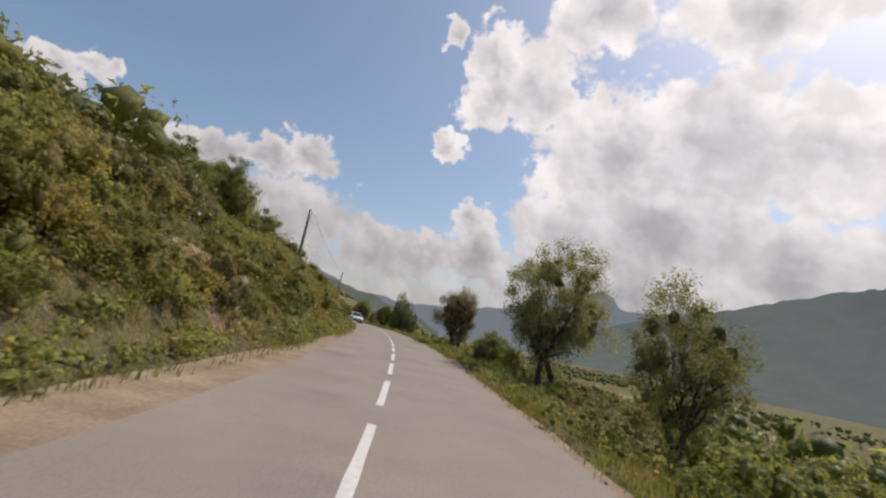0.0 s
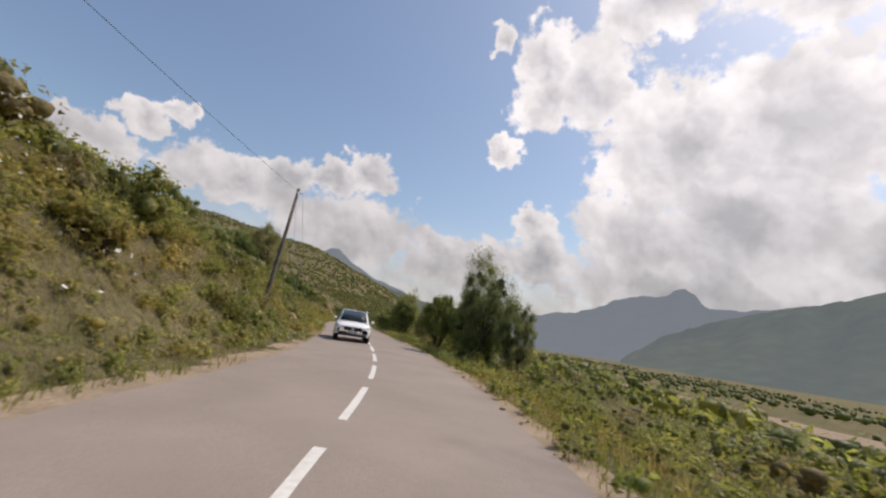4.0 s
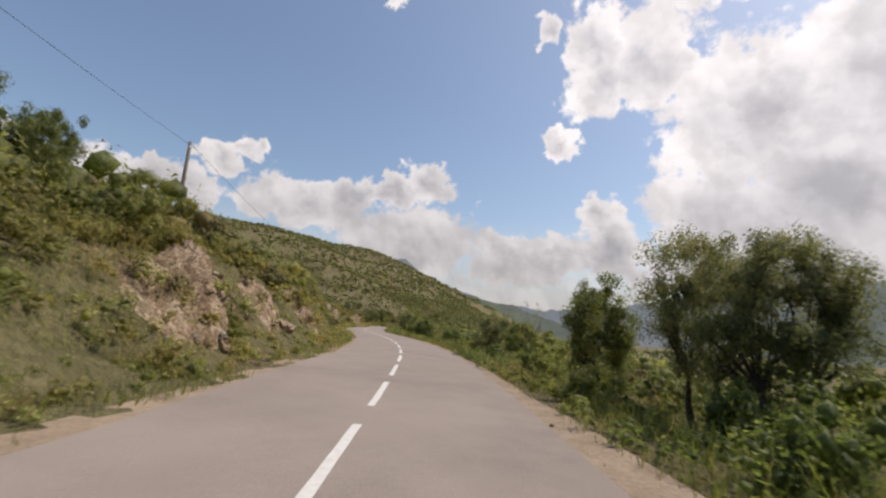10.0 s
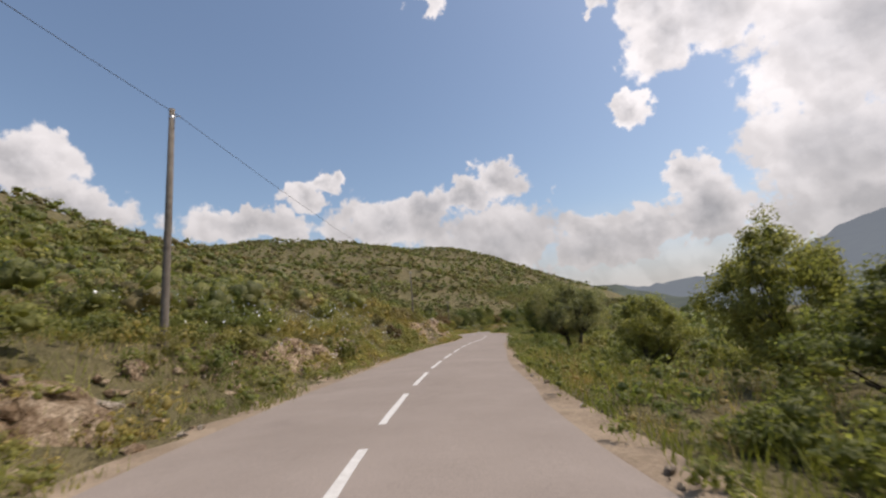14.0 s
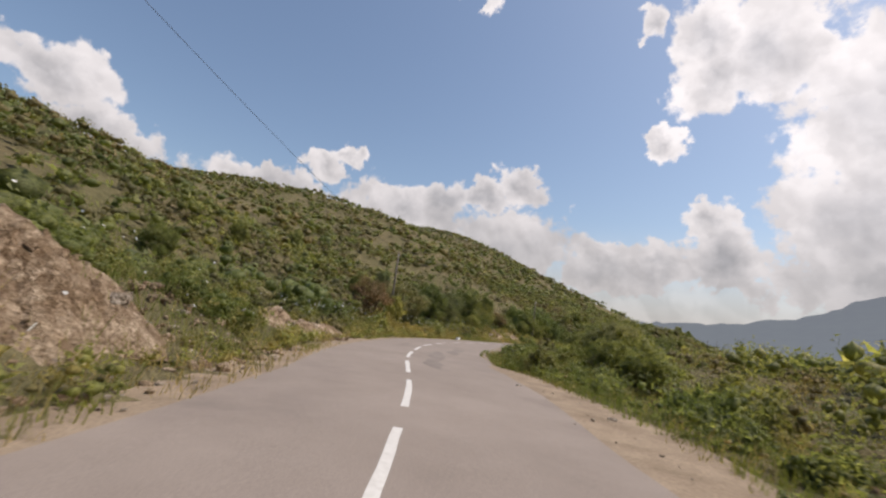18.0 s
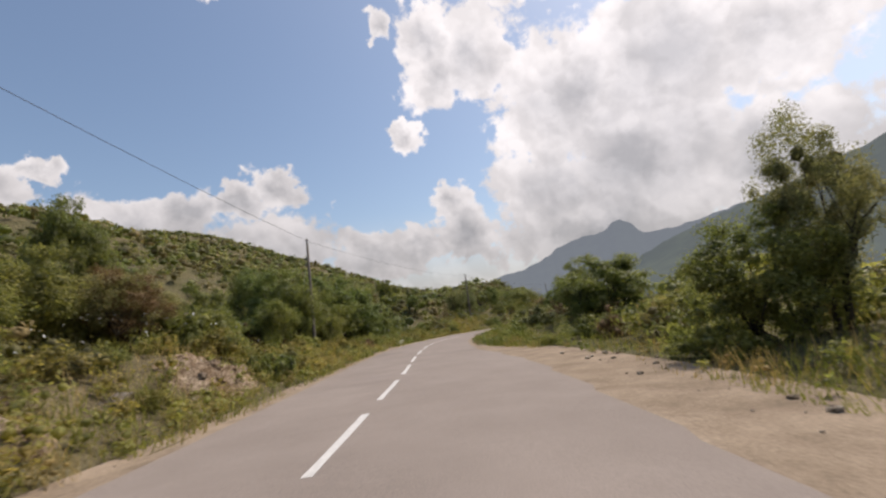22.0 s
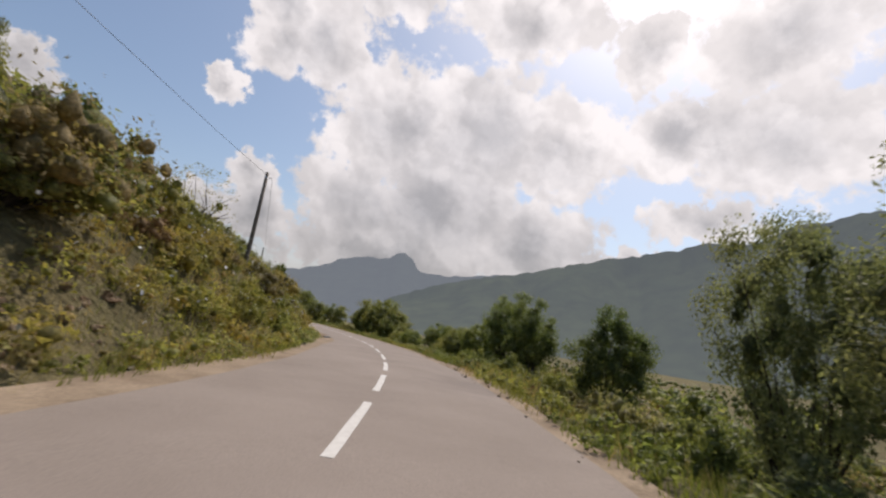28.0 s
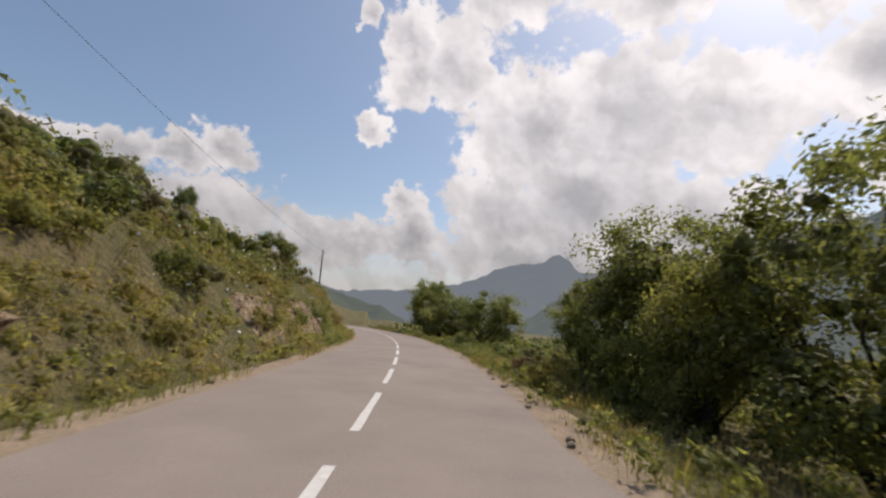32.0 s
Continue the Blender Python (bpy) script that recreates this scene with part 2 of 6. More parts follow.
def leaf_material(name, dark, mid, light, rough=0.5, glow=0.35):
    """Foliage: leaf by leaf and plant by plant variation, some light passes through."""
    k = Nodes(name)
    info = k.t.nodes.new("ShaderNodeObjectInfo")
    lo, hi = (tuple(0.45 * a + 0.55 * b for a, b in zip(c, mid)) for c in (dark, light))
    per = k.ramp(k.geo.outputs["Random Per Island"], (0.0, lo), (0.55, mid), (1.0, hi))
    plant = k.ramp(info.outputs["Random"], (0.0, (0.78, 0.80, 0.70)), (1.0, (1.2, 1.12, 1.05)))
    patch = k.ramp(k.noise(0.11, 2.0), (0.35, (0.75, 0.84, 0.75)), (0.65, (1.2, 1.08, 0.95)))
    col = k.mix(1.0, k.mix(1.0, per, plant, "MULTIPLY"), patch, "MULTIPLY")
    clump = k.noise(1.3, 3.0, 0.6)
    fleck = k.noise(15.0, 4.0, 0.75)
    col = k.mix(1.0, col, k.ramp(clump, (0.35, (0.75, 0.8, 0.72)), (0.65, (1.25, 1.2, 1.15))), "MULTIPLY")
    col = k.mix(1.0, col, k.ramp(fleck, (0.36, (0.58, 0.61, 0.54)), (0.64, (1.42, 1.39, 1.34))), "MULTIPLY")
    k.bump(fleck, 0.7, 0.04)
    k.done(col, rough, spec=0.4)
    tr = k.t.nodes.new("ShaderNodeBsdfTranslucent")
    k.link(k.mix(1.0, col, (1.2, 1.25, 0.8), "MULTIPLY"), tr.inputs[0])
    mx = k.t.nodes.new("ShaderNodeMixShader")
    mx.inputs[0].default_value = glow
    k.link(k.b.outputs[0], mx.inputs[1])
    k.link(tr.outputs[0], mx.inputs[2])
    k.link(mx.outputs[0], k.t.nodes["Material Output"].inputs[0])
    return k.m


def asphalt():
    k = Nodes("worn_asphalt")
    fine = k.noise(60.0, 3.0, 0.7)
    broad = k.noise(0.5, 4.0, 0.6)
    stain = k.noise(0.16, 5.0, 0.65)
    c = k.ramp(broad, (0.3, (0.240, 0.198, 0.170)), (0.7, (0.295, 0.245, 0.212)))
    c = k.mix(1.0, c, k.ramp(fine, (0.3, (0.78, 0.78, 0.78)), (0.7, (1.18, 1.17, 1.15))), "MULTIPLY")
    c = k.mix(1.0, c, k.ramp(stain, (0.32, (0.82, 0.82, 0.84)), (0.45, (1, 1, 1))), "MULTIPLY")
    k.bump(fine, 0.35, 0.006)
    return k.done(c, 0.88, spec=0.25)


def tar():
    k = Nodes("dark_tar_patch")
    fine = k.noise(40.0, 3.0, 0.7)
    broad = k.noise(1.4, 5.0, 0.7)
    c = k.ramp(broad, (0.35, (0.185, 0.155, 0.135)), (0.62, (0.255, 0.213, 0.186)))
    c = k.mix(1.0, c, k.ramp(fine, (0.3, (0.75, 0.75, 0.75)), (0.7, (1.2, 1.2, 1.2))), "MULTIPLY")
    k.bump(fine, 0.3, 0.005)
    return k.done(c, 0.85, spec=0.25)


def soil():
    k = Nodes("scrubby_hillside_soil")
    a = k.noise(0.35, 6.0, 0.62)
    b = k.noise(5.0, 5.0, 0.65)
    g = k.noise(0.09, 4.0, 0.6)
    tuft_shade = k.noise(0.9, 6.0, 0.7)
    c = k.ramp(a, (0.3, (0.12, 0.10, 0.055)), (0.5, (0.19, 0.15, 0.085)), (0.74, (0.32, 0.24, 0.15)))
    # low plant cover, with the shadows of scrub put in as dark flecks
    green = k.ramp(tuft_shade, (0.3, (0.085, 0.083, 0.042)), (0.5, (0.145, 0.135, 0.066)), (0.7, (0.21, 0.185, 0.10)))
    c = k.mix(k.ramp(g, (0.34, (0.3, 0.3, 0.3)), (0.6, (0.93, 0.93, 0.93))), c, green)
    c = k.mix(1.0, c, k.ramp(b, (0.25, (0.6, 0.6, 0.6)), (0.75, (1.3, 1.27, 1.25))), "MULTIPLY")
    k.bump(k.math("ADD", k.math("MULTIPLY", tuft_shade, 3.0), b), 1.0, 0.2)
    return k.done(c, 0.95, spec=0.1)


def gravel_dirt():
    k = Nodes("pinkish_verge_dirt")
    a = k.noise(1.3, 5.0, 0.6)
    b = k.noise(22.0, 4.0, 0.7)
    c = k.ramp(a, (0.3, (0.22, 0.165, 0.115)), (0.7, (0.37, 0.285, 0.205)))
    c = k.mix(1.0, c, k.ramp(b, (0.3, (0.7, 0.7, 0.7)), (0.7, (1.2, 1.2, 1.2))), "MULTIPLY")
    k.bump(b, 0.6, 0.02)
    return k.done(c, 0.95, spec=0.1)


def rock_material(name, lo, hi, split=4.6):
    """Broken stone: blocks of different tint parted by dark cracks."""
    k = Nodes(name)
    a = k.noise(1.7, 7.0, 0.65)
    b = k.noise(14.0, 5.0, 0.65)
    warp = k.t.nodes.new("ShaderNodeVectorMath")
    warp.operation = "MULTIPLY_ADD"
    n = k.t.nodes.new("ShaderNodeTexNoise")
    n.inputs["Scale"].default_value = 2.2
    k.link(k.geo.outputs["Position"], n.inputs["Vector"])
    k.link(n.outputs["Color"], warp.inputs[0])
    warp.inputs[1].default_value = (0.55, 0.55, 0.3)
    k.link(k.geo.outputs["Position"], warp.inputs[2])
    cells = []
    for feature in ("F1", "DISTANCE_TO_EDGE"):
        v = k.t.nodes.new("ShaderNodeTexVoronoi")
        v.feature = feature
        v.inputs["Scale"].default_value = split
        k.link(warp.outputs[0], v.inputs["Vector"])
        cells.append(v)
    c = k.ramp(a, (0.28, lo), (0.72, hi))
    tint = k.t.nodes.new("ShaderNodeSeparateColor")
    k.link(cells[0].outputs["Color"], tint.inputs[0])
    c = k.mix(1.0, c, k.ramp(tint.outputs[0], (0.0, (0.68, 0.62, 0.56)), (0.5, (1, 0.98, 0.95)), (1.0, (1.28, 1.28, 1.29))), "MULTIPLY")
    c = k.mix(1.0, c, k.ramp(b, (0.25, (0.52, 0.49, 0.45)), (0.75, (1.25, 1.24, 1.23))), "MULTIPLY")
    for size in (1.1, 3.7):
        crack = k.math("ABSOLUTE", k.math("SUBTRACT", k.noise(size, 5.0, 0.62), 0.5))
        c = k.mix(1.0, c, k.ramp(crack, (0.0, (0.62, 0.57, 0.52)), (0.03, (1, 1, 1))), "MULTIPLY")
    edge = k.ramp(k.math("ADD", cells[1].outputs["Distance"], k.math("MULTIPLY", k.noise(5.0, 4.0, 0.7), 0.06)), (0.02, (0.0, 0.0, 0.0)), (0.06, (1, 1, 1)))
    c = k.mix(1.0, c, k.mix(edge, (0.84, 0.8, 0.75), (1.0, 1.0, 1.0)), "MULTIPLY")
    k.bump(k.math("ADD", k.math("MULTIPLY", edge, 0.4), k.math("ADD", k.math("MULTIPLY", b, 1.6), k.math("MULTIPLY", tint.outputs[1], 0.9))), 1.0, 0.10)
    return k.done(c, 0.92, spec=0.15)


def simple(name, lo, hi, scale=8.0, rough=0.7, metal=0.0, strength=0.3):
    k = Nodes(name)
    n = k.noise(scale, 5.0, 0.6)
    k.bump(n, strength, 0.01)
    return k.done(k.ramp(n, (0.25, lo), (0.75, hi)), rough, metal)


def bark(name, lo, hi):
    k = Nodes(name)
    w = k.noise(9.0, 6.0, 0.7)
    k.bump(w, 0.8, 0.03)
    return k.done(k.ramp(w, (0.3, lo), (0.7, hi)), 0.95, spec=0.1)


def haze_glow_material(name, base, air, share):
    """Far slopes; the haze of bright air is mixed in as an even glow."""
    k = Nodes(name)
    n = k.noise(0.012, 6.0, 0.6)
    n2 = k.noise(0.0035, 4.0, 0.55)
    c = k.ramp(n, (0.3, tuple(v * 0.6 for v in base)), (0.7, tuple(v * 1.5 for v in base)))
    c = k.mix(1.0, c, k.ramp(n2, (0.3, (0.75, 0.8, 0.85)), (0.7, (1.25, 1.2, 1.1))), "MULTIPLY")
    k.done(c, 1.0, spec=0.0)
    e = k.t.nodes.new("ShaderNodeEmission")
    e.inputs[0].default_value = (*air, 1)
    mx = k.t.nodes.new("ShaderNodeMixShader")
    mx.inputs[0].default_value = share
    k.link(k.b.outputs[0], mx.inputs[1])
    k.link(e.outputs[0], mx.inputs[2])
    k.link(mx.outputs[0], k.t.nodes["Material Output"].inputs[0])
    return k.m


ASPHALT, SOIL, DIRT, TAR = asphalt(), soil(), gravel_dirt(), tar()
PAINT = simple("worn_white_road_paint", (0.50, 0.475, 0.44), (0.68, 0.655, 0.615), 12.0, 0.75)
ROCK = rock_material("ochre_cut_rock", (0.33, 0.235, 0.15), (0.64, 0.52, 0.395))
PALE_ROCK = rock_material("pale_grey_stone", (0.38, 0.33, 0.27), (0.62, 0.55, 0.47))
OLIVE = leaf_material("silvery_olive_leaves", (0.115, 0.120, 0.081), (0.253, 0.255, 0.172), (0.437, 0.425, 0.333), 0.5, 0.56)
OAK = leaf_material("dark_evergreen_oak_leaves", (0.077, 0.094, 0.047), (0.204, 0.228, 0.105), (0.373, 0.400, 0.193), 0.4, 0.55)
LENTISK = leaf_material("fresh_green_shrub_leaves", (0.110, 0.125, 0.055), (0.270, 0.288, 0.126), (0.420, 0.432, 0.204), 0.45, 0.56)
CISTUS = leaf_material("yellowish_cistus_leaves", (0.132, 0.121, 0.054), (0.282, 0.255, 0.113), (0.460, 0.414, 0.213), 0.65, 0.52)
HEATH = leaf_material("dull_heath_leaves", (0.106, 0.098, 0.065), (0.206, 0.188, 0.119), (0.338, 0.300, 0.206), 0.7, 0.46)
MYRTLE = leaf_material("mid_green_myrtle_leaves", (0.101, 0.114, 0.049), (0.240, 0.257, 0.112), (0.403, 0.416, 0.202), 0.45, 0.55)
BROWN = leaf_material("dry_russet_leaves", (0.115, 0.078, 0.052), (0.236, 0.159, 0.109), (0.380, 0.265, 0.190), 0.8, 0.25)
GRASS = leaf_material("fresh_verge_grass", (0.105, 0.125, 0.032), (0.215, 0.235, 0.068), (0.38, 0.375, 0.15), 0.7, 0.4)
STRAW = leaf_material("dry_straw", (0.24, 0.185, 0.10), (0.41, 0.33, 0.19), (0.60, 0.48, 0.30), 0.8, 0.35)
BARK = bark("dark_tree_bark", (0.035, 0.028, 0.02), (0.11, 0.09, 0.07))
TWIG = bark("grey_dead_twigs", (0.12, 0.10, 0.08), (0.24, 0.21, 0.17))
POLE_WOOD = simple("weathered_pole_wood", (0.09, 0.075, 0.06), (0.20, 0.17, 0.14), 6.0, 0.9)
WIRE = simple("black_cable_sheath", (0.02, 0.02, 0.022), (0.035, 0.035, 0.04), 20.0, 0.6)
STEEL = simple("galvanised_steel", (0.30, 0.31, 0.32), (0.45, 0.46, 0.47), 15.0, 0.45, 0.8)
WHITE_STONE = simple("whitewashed_kerb_stone", (0.62, 0.61, 0.58), (0.82, 0.81, 0.78), 10.0, 0.8)
# far ranges: haze added as blue-grey emission, weakest on the spur
FAR_BLUE = haze_glow_material("blue_mountain_haze_glow", (0.05, 0.07, 0.05), (0.205, 0.235, 0.28), 0.82)
FAR_GREEN = haze_glow_material("green_hills_haze_glow", (0.06, 0.075, 0.035), (0.18, 0.21, 0.235), 0.6)
FAR_SPUR = haze_glow_material("olive_spur_haze_glow", (0.06, 0.07, 0.035), (0.17, 0.195, 0.21), 0.5)
CAR_WHITE = simple("white_car_paint", (0.76, 0.76, 0.75), (0.82, 0.82, 0.81), 1.5, 0.25, 0.0, 0.0)
CAR_GLASS = simple("dark_tinted_car_glass", (0.015, 0.02, 0.022), (0.03, 0.036, 0.04), 1.0, 0.06, 0.0, 0.0)
CAR_BLACK = simple("black_car_plastic", (0.015, 0.015, 0.016), (0.03, 0.03, 0.032), 20.0, 0.55)
RUBBER = simple("black_tyre_rubber", (0.012, 0.012, 0.012), (0.025, 0.025, 0.026), 14.0, 0.85)
ALLOY = simple("silver_alloy_rim", (0.45, 0.45, 0.46), (0.6, 0.6, 0.61), 10.0, 0.3, 0.9)
LAMP_GLASS = simple("clear_headlamp_glass", (0.42, 0.44, 0.46), (0.62, 0.64, 0.66), 20.0, 0.12, 0.2)
TAIL_RED = simple("red_tail_lamp", (0.35, 0.015, 0.012), (0.45, 0.02, 0.016), 12.0, 0.2)
PLATE = simple("white_number_plate", (0.68, 0.68, 0.66), (0.76, 0.76, 0.74), 10.0, 0.5)

# ---- the road's line, seen from above ----
LINE_X = [-0.34, -0.71, -1.32, -2.16, -3.3, -4.83, -6.64, -9.35, -12.59, -16.05, -19.64, -22.99, -25.95, -28.84, -31.85, -35.15,
          -39.06, -43.65, -48.72, -53.85, -58.21, -61.97, -65.43, -68.39, -71.96, -76.44, -81.62, -85.67, -87.88,
          -88.66, -88.58, -88.4, -88.43, -87.82, -85.27, -80.18, -74.77, -69.36, -64.48, -60.21, -56.86, -54.37,
          -52.5, -50.97]
LINE_Y = [0.02, 10, 19.97, 29.93, 39.85, 49.73, 59.47, 69.03, 78.44, 87.8, 97.13, 106.58, 116.16, 125.71, 135.22, 144.62,
          153.81, 162.69, 171.31, 179.95, 189.04, 198.32, 207.78, 217.26, 226.55, 235.47, 244.14, 253.5, 263.47,
          273.63, 283.71, 293.71, 303.75, 313.96, 324.06, 333.19, 341.38, 349.82, 358.5, 367.48, 376.85, 386.5,
          396.29, 406.15]
LINE_Z = [0, 0.35, 0.64, 0.8, 0.95, 1.07, 1.07, 0.92, 0.63, 0.27, -0.04]
STEP = 0.5
BACK, AHEAD = 60.0, 130.0


def make_line():
    s0 = np.arange(44) * 10.0
    s = np.arange(0, 430.01, STEP)

    def curve(v):
        m = np.gradient(v, s0)
        i = np.clip((s / 10).astype(int), 0, 42)
        u = (s - s0[i]) / 10
        return ((2 * u**3 - 3 * u**2 + 1) * v[i] + (u**3 - 2 * u**2 + u) * 10 * m[i]
                + (-2 * u**3 + 3 * u**2) * v[i + 1] + (u**3 - u**2) * 10 * m[i + 1])

    x, y = curve(np.array(LINE_X)), curve(np.array(LINE_Y))
    z = np.interp(s, np.arange(11) * 43.0, LINE_Z)
    head = np.arctan2(np.gradient(x), np.gradient(y))
    n0, n1 = int(BACK / STEP), int(AHEAD / STEP)
    bx, by, h = [x[0]], [y[0]], head[0]
    for i in range(n0):  # backwards, a gentle bend
        h += 0.004 * STEP
        bx.append(bx[-1] - math.sin(h) * STEP)
        by.append(by[-1] - math.cos(h) * STEP)
    ax, ay, h = [x[-1]], [y[-1]], head[-1]
    for i in range(n1):  # onwards, bending left and then right
        d = i * STEP
        h += (-0.004 if d < 25 else -0.0065 if d < 80 else 0.006) * STEP
        ax.append(ax[-1] + math.sin(h) * STEP)
        ay.append(ay[-1] + math.cos(h) * STEP)
    x = np.concatenate([bx[:0:-1], x, ax[1:]])
    y = np.concatenate([by[:0:-1], y, ay[1:]])
    z = np.concatenate([np.full(n0, z[0]), z, np.full(n1, z[-1])])
    for k in range(30):
        z[1:-1] = (z[:-2] + z[1:-1] + z[2:]) / 3
    return x, y, z, np.arctan2(np.gradient(x), np.gradient(y))


LX, LY, LZ, LH = make_line()
NS = len(LX)


def at_road(s, l, up=0.0):
    """World place at s metres along the road, l metres right of the centre line."""
    f = (s + BACK) / STEP
    i = int(min(max(f, 0), NS - 2))
    u = f - i
    x, y, z, h = (a[i] * (1 - u) + a[i + 1] * u for a in (LX, LY, LZ, LH))
    return Vector((x + l * math.cos(h), y - l * math.sin(h), z + up)), h


def near_road(px, py):
    """For many places: distance along the road and to the right of it, and the road's height."""
    px, py = np.asarray(px, float).ravel(), np.asarray(py, float).ravel()
    best = np.full(px.shape, 1e18)
    idx = np.zeros(px.shape, int)
    for lo in range(0, len(px), 40000):
        sl = slice(lo, lo + 40000)
        d = (px[sl, None] - LX[None, ::6]) ** 2 + (py[sl, None] - LY[None, ::6]) ** 2
        idx[sl] = np.argmin(d, 1) * 6
    for off in range(-4, 5):
        j = np.clip(idx + off, 0, NS - 1)
        d = (px - LX[j]) ** 2 + (py - LY[j]) ** 2
        better = d < best
        best[better] = d[better]
        if off == -4:
            pick = j.copy()
        pick[better] = j[better]
    c, s = np.cos(LH[pick]), np.sin(LH[pick])
    dx, dy = px - LX[pick], py - LY[pick]
    side = dx * c - dy * s
    along = dx * s + dy * c
    l = np.sign(side) * np.sqrt(best)
    return pick * STEP - BACK + np.clip(along, -STEP, STEP), l, LZ[pick]


TABLE = np.random.RandomState(5).rand(256, 256)


def grain(x, y, size, seed=0):
    """Smooth noise, 0 to 1, with features of that size."""
    u, v = np.asarray(x) / size + seed * 17.3, np.asarray(y) / size + seed * 9.1
    i, j = np.floor(u).astype(int), np.floor(v).astype(int)
    a, b = u - i, v - j
    a, b = a * a * (3 - 2 * a), b * b * (3 - 2 * b)
    t = TABLE
    return ((t[i % 256, j % 256] * (1 - a) + t[(i + 1) % 256, j % 256] * a) * (1 - b)
            + (t[i % 256, (j + 1) % 256] * (1 - a) + t[(i + 1) % 256, (j + 1) % 256] * a) * b)


# along the road: steep bank beside the left verge (width of verge, bank height, bank width) and the hill's slope behind it
BANK_S = [-60, 0, 30, 60, 85, 105, 122, 140, 155, 175, 190, 205, 225, 248, 262, 285, 300, 318, 330, 345, 358, 375, 400, 430, 560]
BANK_H = [2.5, 2.6, 2.4, 2.4, 1.8, 1.0, 1.6, 2.4, 2.8, 2.4, 1.8, 1.6, 2.2, 1.4, 0.5, 0.5, 1.2, 0.9, 0.3, 0.4, 1.6, 2.0, 2.5, 2.4, 2.4]
HILL_G = [.46, .42, .42, .42, .30, .14, .22, .30, .30, .24, .16, .16, .22, .18, .08, .07, .12, .16, .08, .08, .22, .32, .46, .46, .42]
# right side: slope (negative falls away) over the first 25 m
SIDE_S = [-60, 0, 40, 70, 95, 118, 140, 175, 200, 222, 248, 262, 275, 300, 320, 335, 350, 365, 400, 430, 560]
SIDE_G = [-.20, -.20, -.22, -.20, -.10, -.04, -.16, -.16, -.06, -.22, -.06, .05, .07, .03, .04, .09, .06, -.18, -.18, -.16, -.16]
# widths of the dirt verge at the right edge
VERGE_S = [-60, 0, 60, 90, 105, 122, 150, 215, 240, 249, 257, 259.5, 267, 270, 276, 280, 294, 298, 306, 313, 319, 330, 360, 560]
VERGE_W = [.4, .4, .5, .5, 1.2, 1.2, .4, .5, .5, 1.7, 1.7, .7, .7, 2.5, 2.5, .6, .7, 3.0, 3.2, 2.7, .7, .6, .6, .6]
HALF = 2.65
LEFT_S = [99, 103, 110, 114, 217, 220, 226, 229]
LEFT_W = [0.85, 2.0, 2.0, 0.85, 0.85, 1.3, 1.3, 0.85]


AXIS_Y = [-4000, -600, -60, 0, 100, 200, 300, 400, 470, 530, 700, 1200, 4000]
AXIS_X = [900, 120, 6, 0, -28, -62, -84, -66, -54, -50, -50, -280, -2000]


def land(px, py):
    """Height of the ground: verge, bank and slope by the road, a long ridge on the hill side, a valley on the other."""
    shape = np.shape(px)
    px, py = np.asarray(px, float).ravel(), np.asarray(py, float).ravel()
    s, l, z0 = near_road(px, py)
    d = np.maximum(np.abs(l) - HALF, 0)
    axis = np.interp(py, AXIS_Y, AXIS_X)
    e = px - axis
    # far forms, by the broad line of the valley side
    u = np.maximum(-e - 8, 0)
    hill = 95.0 * (1 - np.exp(-(u / 190.0) ** 1.25)) - 0.06 * np.maximum(u - 420, 0)
    hill = hill * (1 + 0.14 * np.clip((py - 260) / 300, 0, 1) + 0.17 * np.clip((py - 470) / 150, 0, 1))
    hill = hill * np.interp(py, [180, 240, 300, 340, 470], [1, 0.92, 0.76, 0.76, 1])
    v = np.maximum(e - 10, 0)
    dale = -11.0 * (1 - np.exp(-(v / 45.0) ** 1.6))
    far = np.where(e < 0, np.maximum(hill, -25), dale)
    big = np.clip((d - 15) / 60, 0, 1) * np.where(e < 0, 1.0, 0.3)
    far = far + big * ((grain(px, py, 75.0, 1) - 0.5) * 12 + (grain(px, py, 27.0, 2) - 0.5) * 5)
    # near forms, by the road itself
    bank = np.interp(s, BANK_S, BANK_H)
    slope = np.interp(s, BANK_S, HILL_G)
    t = np.clip((d - 1.0) / 2.6, 0, 1)
    left = bank * t * t * (3 - 2 * t) + slope * np.maximum(d - 3.0, 0)
    side = np.interp(s, SIDE_S, SIDE_G)
    w = np.maximum(d - np.interp(s, VERGE_S, VERGE_W) - 0.3, 0)
    right = side * 20 * (1 - np.exp(-w / 20))
    near = np.where(l < 0, left, right)
    k = np.clip((d - 10) / 32, 0, 1)
    k = k * k * (3 - 2 * k)
    rough = np.clip((d - 0.5 - np.where(l > 0, np.interp(s, VERGE_S, VERGE_W), 0)) / 3.0, 0, 1)
    z = z0 - 0.05 + near * (1 - k) + far * k
    z = z + rough * ((grain(px, py, 7.0) - 0.5) * 0.8 + (grain(px, py, 2.2, 3) - 0.5) * 0.35)
    return np.where(d < 0.35, z0 - 0.05, z).reshape(shape)


